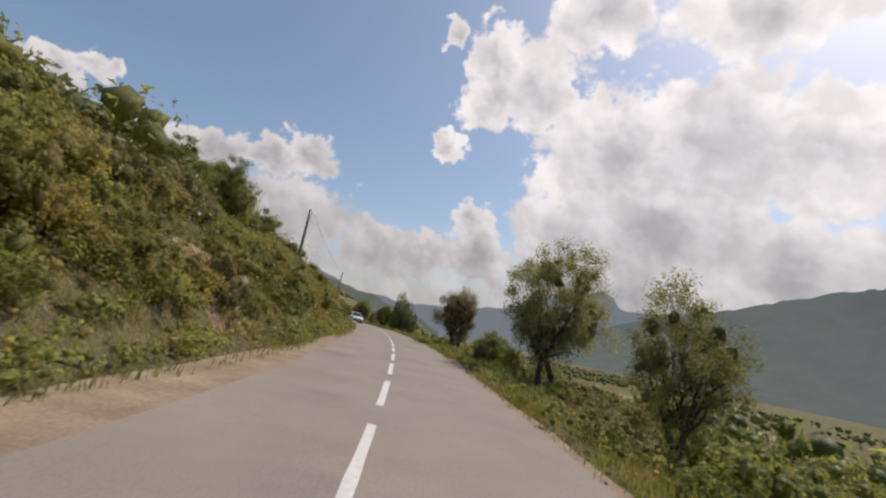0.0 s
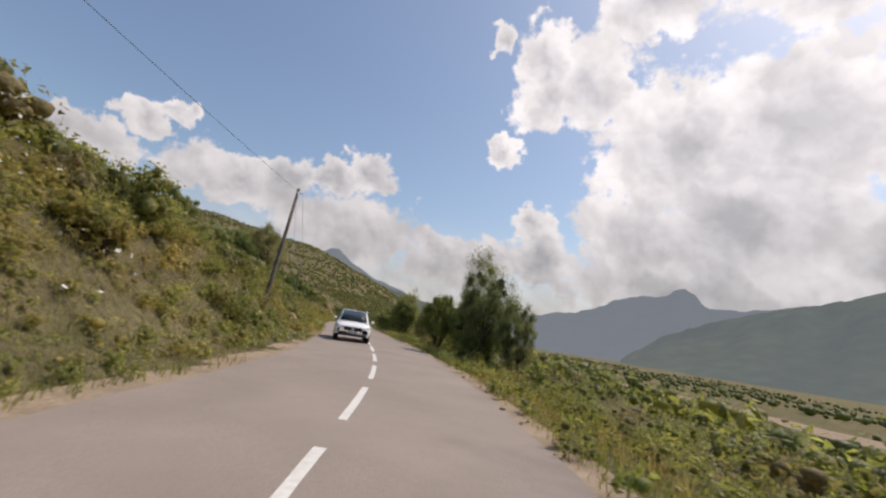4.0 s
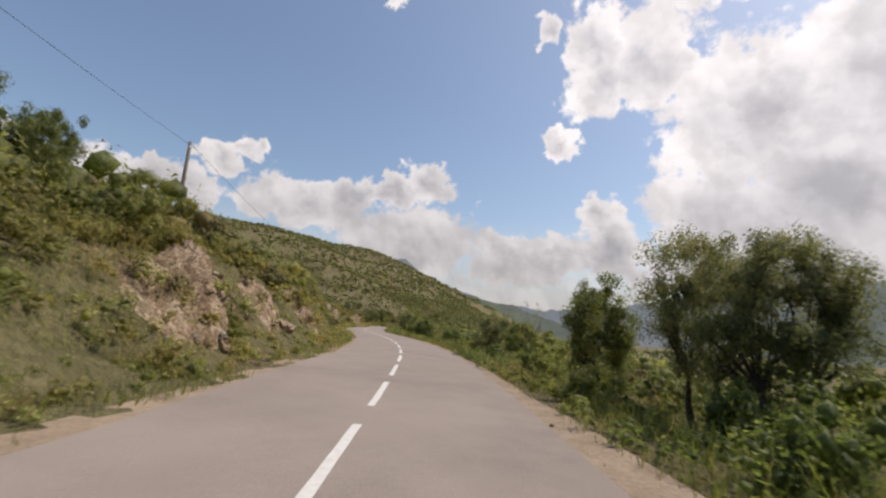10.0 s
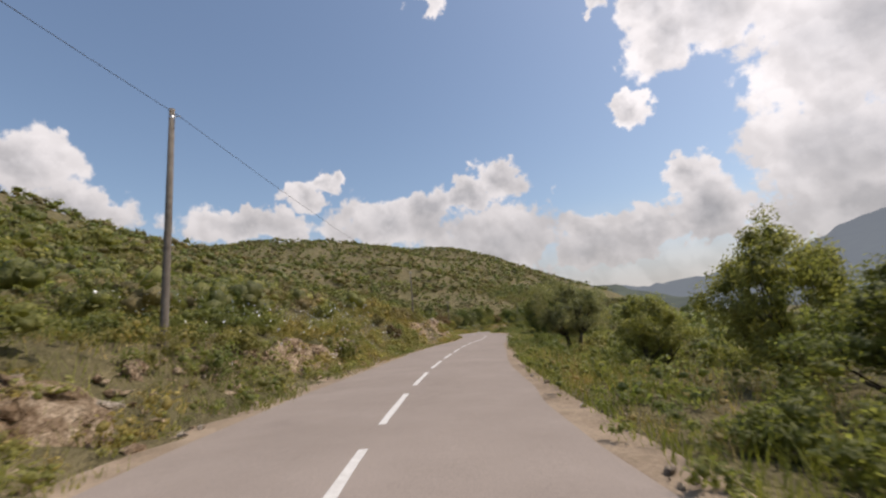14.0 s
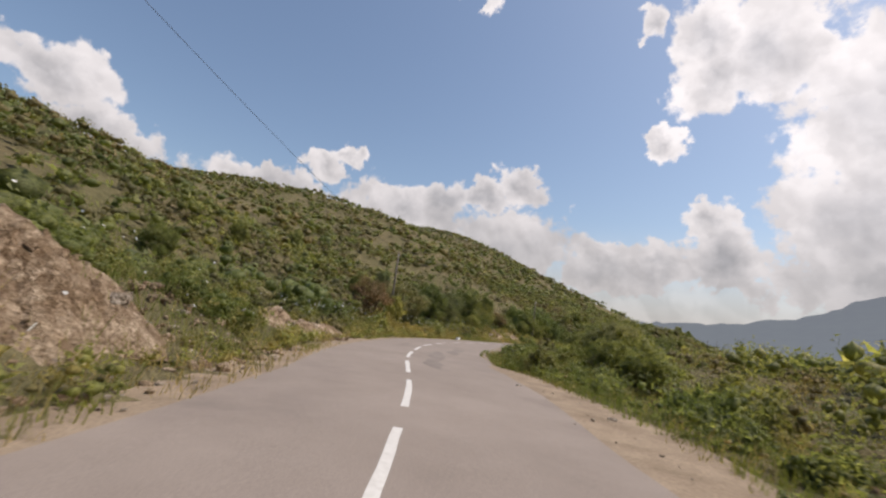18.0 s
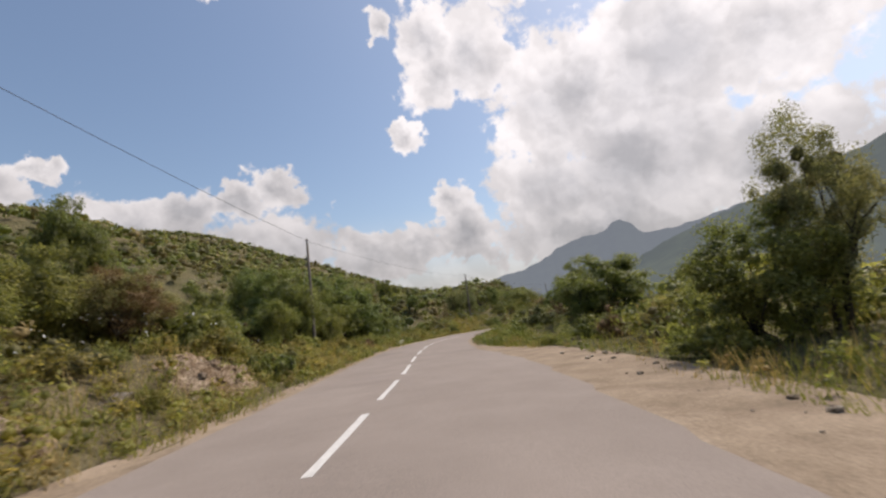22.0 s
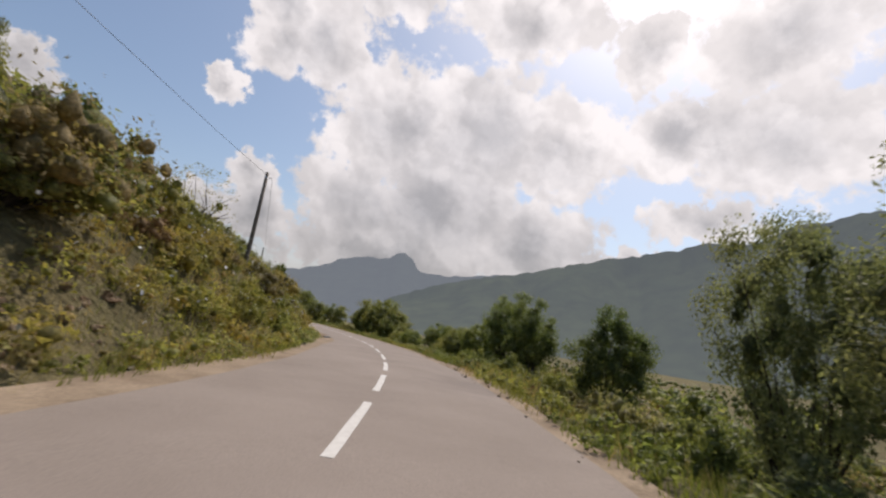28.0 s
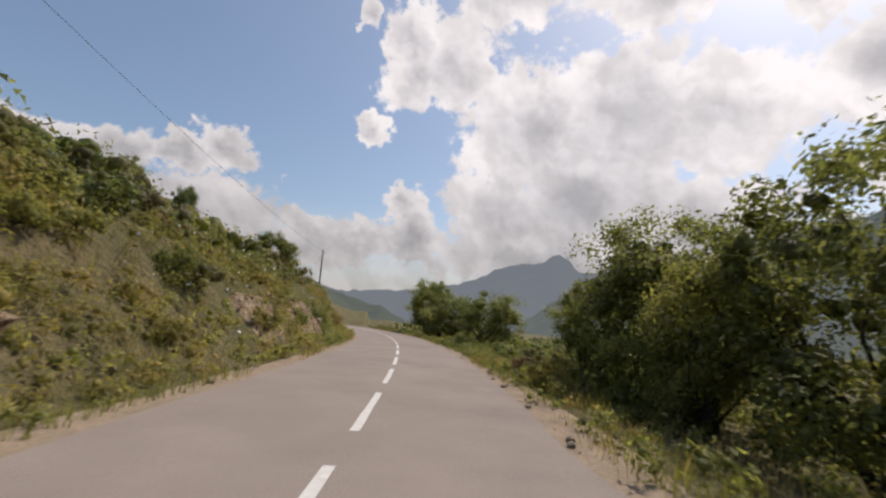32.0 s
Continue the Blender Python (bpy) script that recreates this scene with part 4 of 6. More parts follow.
# trees and tall bushes: kind, metres along the road, metres to the right, height, crown radius
TREES = [
    ("olive_wide", 21.9, 7.9, 8.4, 3.3),
    ("olive", 9.3, 6.2, 4.4, 1.6),
    ("russet", 40.8, 6.2, 6.1, 2.5), ("olive", 41.6, 6.5, 6.4, 1.7),
    ("oak_round", 31.1, 7.0, 3.0, 1.6),
    ("oak_round", 29.1, 6.5, 2.6, 1.4),
    ("lentisk", 24.0, 6.5, 2.1, 0.8),
    ("oak_round", 75.6, 6.9, 5.2, 2.4),
    ("olive", 74.1, 6.3, 7.1, 1.8),
    ("olive", 71.5, 7.5, 4.9, 0.9),
    ("oak", 82.6, 5.6, 4.9, 1.7), ("oak", 85.2, 6.6, 5.0, 1.5),
    ("olive_wide", 88.4, -8.9, 6.1, 2.0),
    ("oak_round", 103.7, 6.2, 5.4, 2.4),
    ("olive", 105.5, 6.5, 5.1, 1.4),
    ("lentisk", 118.9, 7.5, 5.5, 2.4),
    ("olive", 97.5, 7.5, 3.9, 0.9),
    ("oak_round", 126.4, 6.3, 4.2, 3.2),
    ("oak_round", 141.5, -13.0, 3.7, 1.9),
    ("oak", 130.5, -12.0, 3.6, 1.3),
    ("oak_round", 112.4, -11.0, 5.1, 1.3),
    ("oak", 123.1, -16.0, 4.6, 1.1),
    ("oak_round", 143.4, 6.2, 3.9, 1.5),
    ("olive", 139.4, 7.0, 5.0, 1.6),
    ("olive_wide", 137.2, 7.0, 4.3, 1.6),
    ("oak", 142.6, -11.0, 3.6, 1.1),
    ("oak", 149.1, -12.0, 2.5, 1.5),
    ("olive", 159.2, 6.5, 3.3, 1.6),
    ("bare", 153.5, 7.0, 3.9, 0.9),
    ("lentisk", 156.1, 7.5, 2.8, 1.5),
    ("oak_round", 185.2, 7.0, 2.9, 2.2),
    ("oak_round", 170.2, 6.2, 2.2, 1.1),
    ("lentisk", 258.8, 8.6, 1.9, 1.3), ("lentisk", 262.0, 8.4, 1.7, 1.2), ("olive_bush", 265.0, 9.4, 2.5, 1.6), ("oak_round", 268.0, 10.4, 3.2, 1.9), ("lentisk", 271.5, 10.2, 3.0, 1.7),
    ("lentisk", 189.1, -11.0, 4.2, 1.4),
    ("oak_round", 182.2, 6.3, 2.9, 1.5),
    ("lentisk", 192.1, 7.5, 2.8, 1.9),
    ("olive", 239.8, 8.2, 6.6, 3.0),
    ("lentisk", 195.6, 7.8, 4.0, 1.6),
    ("olive_wide", 215.6, 7.0, 5.0, 2.8),
    ("lentisk", 202.1, 7.5, 3.0, 1.6),
    ("oak_round", 235.5, 6.3, 6.3, 2.4),
    ("oak_round", 232.6, 6.8, 5.2, 1.4),
    ("russet", 276.6, -7.6, 3.7, 2.0),
    ("olive_bush", 284.3, -8.6, 5.2, 2.7),
    ("oak_round", 289.8, -8.4, 5.2, 2.1),
    ("oak_round", 302.5, -10.0, 6.1, 2.8),
    ("lentisk", 279.3, -6.5, 3.1, 1.1),
    ("oak_round", 293.3, 9.4, 3.2, 2.0),
    ("olive_bush", 293.0, -8.2, 5.0, 2.4),
    ("olive_bush", 310.4, -8.5, 3.0, 2.1),
    ("oak_round", 334.0, -9.0, 5.2, 5.2),
    ("oak_round", 295.7, 7.0, 2.3, 1.7),
    ("oak_round", 320.3, 10.0, 3.7, 3.2),
    ("lentisk", 311.2, 9.0, 1.7, 1.5),
    ("olive", 305.7, 9.0, 4.6, 1.4),
    ("oak_round", 311.7, -11.0, 5.6, 1.5),
    ("lentisk", 327.6, -12.0, 5.9, 3.6),
    ("oak_round", 324.3, -8.5, 5.6, 2.9),
    ("lentisk", 331.1, -9.0, 6.8, 4.0),
    ("oak", 325.6, -11.0, 6.2, 1.8),
    ("oak_round", 323.7, 9.5, 3.6, 1.8),
    ("lentisk", 335.8, -9.0, 5.9, 1.7),
    ("oak_round", 373.6, -8.0, 3.3, 3.3),
    ("oak_round", 336.6, 6.5, 2.0, 0.9),
    ("lentisk", 333.3, 7.5, 1.2, 1.2),
    ("oak_round", 350.7, 6.8, 3.7, 2.2),
    ("lentisk", 351.0, 9.0, 1.5, 1.3),
    ("bare", 362.8, -9.0, 4.5, 2.2),
    ("oak_round", 380.1, -9.0, 3.4, 3.4),
    ("olive", 356.4, -10.0, 4.0, 1.8),
    ("oak", 358.0, -24.0, 5.3, 1.2),
    ("oak", 363.3, -26.0, 3.9, 1.1),
    ("oak", 366.8, -24.0, 2.8, 1.1),
    ("oak", 383.3, -9.0, 3.7, 1.0),
    ("bare", 395.9, -9.0, 3.6, 2.1),
    ("olive", 380.2, 7.4, 5.8, 2.2),
    ("lentisk", 377.2, 7.5, 4.7, 1.3),
    ("oak_round", 390.1, 7.5, 4.0, 1.7),
    ("oak_round", 401.2, 8.0, 5.2, 2.4),
    ("olive_bush", 382.9, 7.2, 6.0, 1.7),
    ("oak_round", 397.5, 7.5, 4.6, 1.8),
    ("lentisk", 403.9, 7.0, 3.3, 1.6),
    ("lentisk", 485.6, 7.5, 8.4, 4.0),
    ("oak", 412.0, -11.0, 1.7, 1.0),
    ("oak", 404.4, -11.0, 1.4, 0.7),
    ("oak_round", 411.0, 8.2, 3.2, 1.8),
    ("oak", 417.2, -11.0, 2.5, 1.1),
    ("oak_round", 475.2, 7.0, 5.4, 4.0),
    ("olive", 431.9, -11.0, 2.4, 0.5),
    ("lentisk", 444.3, 6.3, 3.9, 1.6),
    ("oak_round", 461.9, 7.0, 4.5, 3.0),
    ("oak", 468.3, -10.0, 3.7, 2.3),
    ("bare", 458.1, -11.0, 2.3, 1.4),
    ("bare", 45.6, -12.0, 3.3, 1.9),
    ("bare", 51.2, -10.0, 4.5, 1.7),
    ("oak_round", 40.4, -13.0, 2.6, 1.5),
    ("oak_round", 25.9, -11.0, 3.5, 1.7),
    ("oak", 22.2, -11.0, 2.4, 1.3),
    ("oak_round", 14.3, -10.0, 1.8, 1.1),
    ("lentisk", 15.2, -13.0, 1.2, 1.2),
    ("oak_round", 75.5, -12.0, 3.2, 1.1),
    ("oak", 80.9, -13.0, 3.7, 0.8),
    ("bare", 81.4, -9.0, 1.3, 1.2),
    ("oak_round", 104.3, -12.0, 5.4, 1.2),
    ("oak_round", 135.2, -11.0, 3.3, 2.8),
    ("olive_wide", 127.6, 8.2, 4.6, 2.0), ("oak", 82.5, 7.6, 4.6, 1.5),
    ("oak_round", 437.0, 8.3, 6.6, 3.5), ("lentisk", 439.5, 6.7, 4.4, 2.0), ("oak_round", 442.5, 7.6, 6.0, 3.1), ("oak_round", 433.5, 8.6, 4.8, 2.6), ("oak_round", 430.0, 9.0, 3.6, 2.0), ("lentisk", 426.0, 7.2, 2.4, 1.6), ("lentisk", 423.0, 7.6, 2.9, 1.9), ("oak_round", 417.5, 9.0, 3.6, 2.0), ("lentisk", 413.5, 9.0, 3.4, 2.0), ("oak_round", 420.0, 10.5, 3.6, 2.2),
    ("olive", 359.0, -9.5, 4.2, 1.9), ("bare", 361.5, -10.5, 4.4, 1.6), ("oak_round", 368.5, -10.0, 3.4, 1.9), ("oak", 352.0, -14.0, 3.6, 1.2), ("oak", 347.0, -17.0, 3.8, 1.2),
    ("oak", 343.0, -15.0, 3.2, 1.1), ("oak_round", 24.0, -10.6, 4.2, 2.2), ("oak_round", 19.5, -11.0, 3.0, 1.9), ("oak_round", 31.0, -10.8, 3.0, 1.9),
    ("oak_round", 86.5, -11.0, 3.6, 2.2), ("oak_round", 83.0, -10.0, 3.2, 1.8), ("lentisk", 91.5, -8.0, 2.4, 1.4),
    ("olive_bush", 109.3, 7.2, 6.8, 2.2), ("oak_round", 308.5, -9.5, 3.2, 1.8), ("lentisk", 305.5, -8.3, 2.6, 1.5), ("russet", 310.0, -8.0, 2.8, 1.5), ("oak_round", 306.0, 7.9, 3.0, 1.7), ("lentisk", 300.5, -8.0, 2.2, 1.3),
    ("oak_round", 328.0, -7.6, 3.6, 2.0), ("lentisk", 321.0, -7.8, 3.2, 1.8), ("oak_round", 338.5, -7.8, 3.0, 1.7), ("oak_round", 316.5, -9.0, 3.4, 1.8),
]
for one in TREES:
    tree(*one)
sky_rng = random.Random(17)
for _ in range(46):  # scattered small trees standing out of the scrub up the hill
    tree(sky_rng.choice(("oak", "oak_round", "oak", "olive_bush", "bare")), sky_rng.uniform(190, 500), -sky_rng.uniform(16, 62), sky_rng.uniform(2.6, 4.8), sky_rng.uniform(1.0, 2.0))

# ---- poles and their cable ----
def pole(s, l, height, stay=0.0, lean=0.0):
    p, h = at_road(s, l)
    z = float(land([p.x], [p.y])[0])
    e = new("utility_pole")
    e.matrix_basis = pose(p.x, p.y, z - 0.1, 0, lean, -math.degrees(h))
    v, f = [], []
    limb(v, f, [Vector((0, 0, -0.4)), Vector((0.01, 0, height * .5)), Vector((0, 0, height))], 0.105, 0.072, 12)
    part("post", link_mesh("post", v, f, POLE_WOOD), e)
    v, f = [], []
    limb(v, f, [Vector((0.0, 0, height - 0.28)), Vector((0.0, 0, height - 0.20))], 0.078, 0.078, 12)
    part("band", link_mesh("band", v, f, STEEL), e, "galvanised steel band")
    v, f = [], []
    limb(v, f, [Vector((0.1, 0, height - 0.24)), Vector((0.24, 0, height - 0.22)), Vector((0.27, 0, height - 0.30))], 0.018, 0.012, 6)
    part("cable_hook", link_mesh("cable_hook", v, f, STEEL), e, "small steel cable hook")
    if stay:
        v, f = [], []
        limb(v, f, [Vector((0.0, 0, height - 0.5)), Vector((stay * 0.5, 0.1, height * 0.42)), Vector((stay, 0.2, -0.6))], 0.008, 0.008, 5)
        part("stay_wire", link_mesh("stay_wire", v, f, STEEL), e, "thin steel stay wire")
    tagged(e, "weathered brown wooden utility pole on the hillside", "utility pole", "utility poles")
    return e, e.matrix_basis @ Vector((0.27, 0, height - 0.28))


# along, right, height, reach of the stay wire
POLES = [
    (27.4, -6.7, 4.5), (71.5, -5.35, 5.8, 1.3, 4.0), (113.3, -8.1, 6.4), (150.4, -10.8, 4.6), (197.2, -6.2, 6.4),
    (240.8, -8.5, 6.5), (279.8, -7.2, 6.6), (324.0, -6.6, 7.0, -1.2), (354.3, -6.5, 6.4), (396.6, -6.6, 4.9),
    (437.5, -9.2, 4.7), (482.7, -6.6, 6.0), (525.0, -7.0, 6.0),
]
hooks = [pole(*row)[1] for row in POLES]


def cable(a, b, sag):
    v, f = [], []
    pts = [a.lerp(b, i / 16) - Vector((0, 0, sag * 4 * (i / 16) * (1 - i / 16))) for i in range(17)]
    limb(v, f, pts, 0.0075, 0.0075, 6)
    return tagged(new("overhead_cable", link_mesh("overhead_cable", v, f, WIRE)), "thin black overhead telephone cable between poles", "cable", "overhead cables")


for a, b in zip(hooks[:-1], hooks[1:]):
    cable(a, b, 0.5)

# ---- maquis scrub ----
# bare cuttings in the bank: from, to, height, seed, width
CUTS = [(9.5, 15.5, 0.5, 22, 1.9), (74, 98, 0.5, 12, 1.7), (138, 160, 1.0, 13, 1.9), (163, 186, 1.1, 14, 1.5), (190, 210, 0.7, 15, 1.4), (224, 255, 1.0, 16, 2.8),
        (257, 268, 0.6, 21, 2.0), (299, 312, 0.6, 17, 1.8), (370, 384, 0.5, 18, 1.6), (424, 436, 0.8, 19, 1.6), (442, 458, 0.8, 20, 1.6)]
CUT_LABEL = {0.5: "crumbling ochre earth bank beside the road", 0.6: "bare pinkish earth and rubble bank", 0.7: "low broken pale rock bank",
             0.8: "craggy ochre rocks in the bank", 1.0: "craggy ochre rock cutting above the road", 1.1: "tall craggy ochre rock cutting"}


def bare(s, l, rng, share=0.32):
    hit = np.zeros(len(s), bool)
    for a, b, h, q, w in CUTS:
        hit |= (s > a + 0.5) & (s < b - 0.5) & (l < -HALF - 1.2) & (l > -HALF - 1.4 - w)
    return hit & (rng.rand(len(s)) < np.where((s > 222) & (s < 268), 0.85, share))


def scatter(n, s0, s1, l0, l1, seed, keep=None, gap=0.5):
    """Random places beside the road: x, y, z, s, l; those that come too near another bend are left out."""
    rng = np.random.RandomState(seed)
    s = s0 + (s1 - s0) * rng.rand(n)
    l = l0 + (l1 - l0) * rng.rand(n)
    i = np.clip(((s + BACK) / STEP).astype(int), 0, NS - 1)
    x, y = LX[i] + l * np.cos(LH[i]), LY[i] - l * np.sin(LH[i])
    s2, l2, z0 = near_road(x, y)
    verge = np.where(l2 > 0, np.interp(s2, VERGE_S, VERGE_W), np.interp(s2, LEFT_S, LEFT_W))
    ok = (np.abs(l2) > HALF + verge + gap) & (np.abs(l2) > abs(min(abs(l0), abs(l1))) * 0.8)
    ok &= ~bare(s2, l2, rng)
    if keep is not None:
        ok &= keep(x, y, s2, l2, rng)
    x, y, s2, l2 = x[ok], y[ok], s2[ok], l2[ok]
    return x, y, land(x, y), s2, l2


def joined_scrub(name, label, places, leaves, leaf, radius, leafy, seed, lumps=4, core=0.85, flat=0.85, slim=0.5, rise=0.0):
    """Many shrubs as one mesh of leaf blades."""
    x, y, z, s, l = places
    rng = np.random.RandomState(seed)
    n = len(x)
    r = radius[0] + (radius[1] - radius[0]) * rng.rand(n) ** 1.6
    c = np.stack([x, y, z], 1)
    a, q = rng.rand(n, lumps) * 6.28, rng.rand(n, lumps) ** 0.6 * 0.55
    sub = np.stack([np.cos(a) * q, np.sin(a) * q, 0.35 + 0.45 * rng.rand(n, lumps)], -1) * r[:, None, None] + c[:, None, :]
    cs, rs = sub.reshape(-1, 3), np.repeat(r * (0.5 if lumps > 1 else 0.75), lumps)
    count = n * leaves
    pick = np.repeat(np.arange(n), leaves) * lumps + rng.randint(0, lumps, count)
    v = rng.normal(size=(count, 3))
    v /= np.linalg.norm(v, axis=1)[:, None]
    p = cs[pick] + v * (rs[pick] * (0.55 + 0.5 * rng.rand(count)))[:, None] * np.array([1, 1, flat])
    face = v + 0.55 * rng.normal(size=(count, 3)) + np.array([0, 0, 0.35 * (1 - rise)])
    d = np.cross(face, rng.normal(size=(count, 3)))
    d /= np.linalg.norm(d, axis=1)[:, None]
    d += np.array([0, 0, rise])
    b = np.cross(d, face)
    b /= np.linalg.norm(b, axis=1)[:, None] + 1e-9
    k = (leaf * (0.6 + 0.8 * rng.rand(count)) * (r[np.repeat(np.arange(n), leaves)] / radius[1]) ** 0.5)[:, None]
    verts = np.stack([p - d * k - b * k * slim, p - d * k * 0.6 + b * k * slim, p + d * k], 1).reshape(-1, 3)
    tris = np.arange(count * 3).reshape(-1, 3)
    m = len(ICO_V)  # a lumpy leafy heart in each clump
    hearts = cs[:, None, :] + ICO_V[None] * (0.6 + 0.55 * rng.rand(len(cs), m, 1)) * (rs * core)[:, None, None] * np.array([1, 1, flat])
    tris = np.concatenate([tris, (np.arange(len(cs))[:, None, None] * m + ICO_F[None] + len(verts)).reshape(-1, 3)])
    ob = new(name, link_mesh(name, np.concatenate([verts, hearts.reshape(-1, 3)]), tris, leafy))
    return tagged(ob, label, "scrub", kind="stuff")


def patchy(cut, size, seed):
    return lambda x, y, s, l, rng: grain(x, y, size, seed) + 0.25 * rng.rand(len(x)) > cut


LEFT_FAR, RIGHT_FAR = -330, 260
joined_scrub("cistus_scrub", "low yellowish cistus scrub on the bank", scatter(1200, -15, 490, -9.5, -4.2, 21), 180, 0.050, (0.4, 0.95), CISTUS, 31, 4, 0.22)
joined_scrub("green_scrub", "fresh green lentisk scrub on the bank", scatter(900, -15, 490, -9.5, -4.6, 22, patchy(0.45, 9, 5)), 180, 0.050, (0.4, 0.95), LENTISK, 32, 4, 0.22)
joined_scrub("heath_slope", "dull heath scrub higher on the slope", scatter(1800, -25, 520, -21, -9, 27), 80, 0.13, (0.6, 1.7), HEATH, 37, 3, 0.55)
joined_scrub("green_slope", "green lentisk scrub higher on the slope", scatter(1300, -25, 520, -21, -9, 28, patchy(0.45, 9, 5)), 80, 0.13, (0.6, 1.6), LENTISK, 38, 3, 0.55)
joined_scrub("oak_slope", "dark evergreen scrub on the slope", scatter(1400, -25, 520, -21, -8.5, 23, patchy(0.45, 12, 6)), 100, 0.13, (0.8, 2.3), OAK, 33, 3, 0.55)
joined_scrub("valley_scrub", "green scrub on the valley side of the road", scatter(500, -15, 490, 7, 11, 24), 180, 0.065, (0.5, 1.2), LENTISK, 34, 4, 0.25)
joined_scrub("verge_scrub", "fresh green scrub beside the valley verge", scatter(330, -15, 490, 4.2, 7.2, 84), 260, 0.045, (0.4, 0.9), LENTISK, 85, 4, 0.22)
joined_scrub("valley_dark_scrub", "dark evergreen scrub on the valley side", scatter(520, -25, 520, 9.0, 22, 25), 150, 0.11, (0.8, 2.0), OAK, 35, 4, 0.35)
joined_scrub("valley_dull_scrub", "dull heath scrub on the valley side", scatter(800, -25, 520, 7.2, 20, 26), 110, 0.09, (0.6, 1.4), HEATH, 36, 4, 0.3)
joined_scrub("hill_scrub_dull", "dull maquis covering the hill", scatter(5200, -40, 560, -78, -16, 41), 28, 0.3, (1.1, 2.7), HEATH, 51, 2, 0.5, flat=0.62)
joined_scrub("hill_scrub_dark", "dark evergreen maquis covering the hill", scatter(5200, -40, 560, -78, -17, 42, patchy(0.45, 25, 7)), 30, 0.32, (1.2, 3.0), OAK, 52, 2, 0.5, flat=0.62)
joined_scrub("hill_scrub_green", "green lentisk maquis covering the hill", scatter(3000, -40, 560, -78, -17, 43, patchy(0.5, 30, 8)), 28, 0.31, (1.0, 2.7), LENTISK, 53, 2, 0.5, flat=0.62)
joined_scrub("valley_far_scrub", "scrub and trees on the valley floor", scatter(2600, -40, 560, 18, 90, 44, patchy(0.4, 30, 9)), 26, 0.34, (1.2, 3.2), OAK, 54, 2, 0.55)
joined_scrub("valley_far_green", "green bushes on the valley floor", scatter(2800, -40, 560, 16, 90, 45, patchy(0.38, 25, 10)), 26, 0.32, (1.0, 2.6), LENTISK, 55, 2, 0.55)


def far_places(n, x0, x1, y0, y1, seed, cut, size):
    rng = np.random.RandomState(seed)
    y = y0 + (y1 - y0) * rng.rand(n)
    x = np.interp(y, AXIS_Y, AXIS_X) + x0 + (x1 - x0) * rng.rand(n)
    s, l, z0 = near_road(x, y)
    ok = (np.abs(l) > 60) & (grain(x, y, size, seed) + 0.3 * rng.rand(n) > cut)
    x, y, s, l = x[ok], y[ok], s[ok], l[ok]
    return x, y, land(x, y), s, l


joined_scrub("ridge_scrub_dark", "dark maquis on the far ridge", far_places(9000, -450, -55, 0, 1000, 61, 0.42, 45), 8, 0.75, (1.7, 3.8), OAK, 71, 1, 0.6, flat=0.62)
joined_scrub("ridge_scrub_dull", "dull maquis on the far ridge", far_places(11000, -450, -55, 0, 1000, 62, 0.34, 45), 8, 0.75, (1.6, 3.6), HEATH, 72, 1, 0.6, flat=0.62)
joined_scrub("ridge_scrub_green", "green maquis on the far ridge", far_places(5000, -450, -55, 0, 1000, 64, 0.5, 60), 8, 0.75, (1.6, 3.4), LENTISK, 74, 1, 0.6, flat=0.62)
joined_scrub("plain_trees", "distant trees on the valley plain", far_places(3600, 60, 420, -60, 1000, 63, 0.6, 60), 5, 0.6, (1.6, 4.2), OAK, 73, 1)

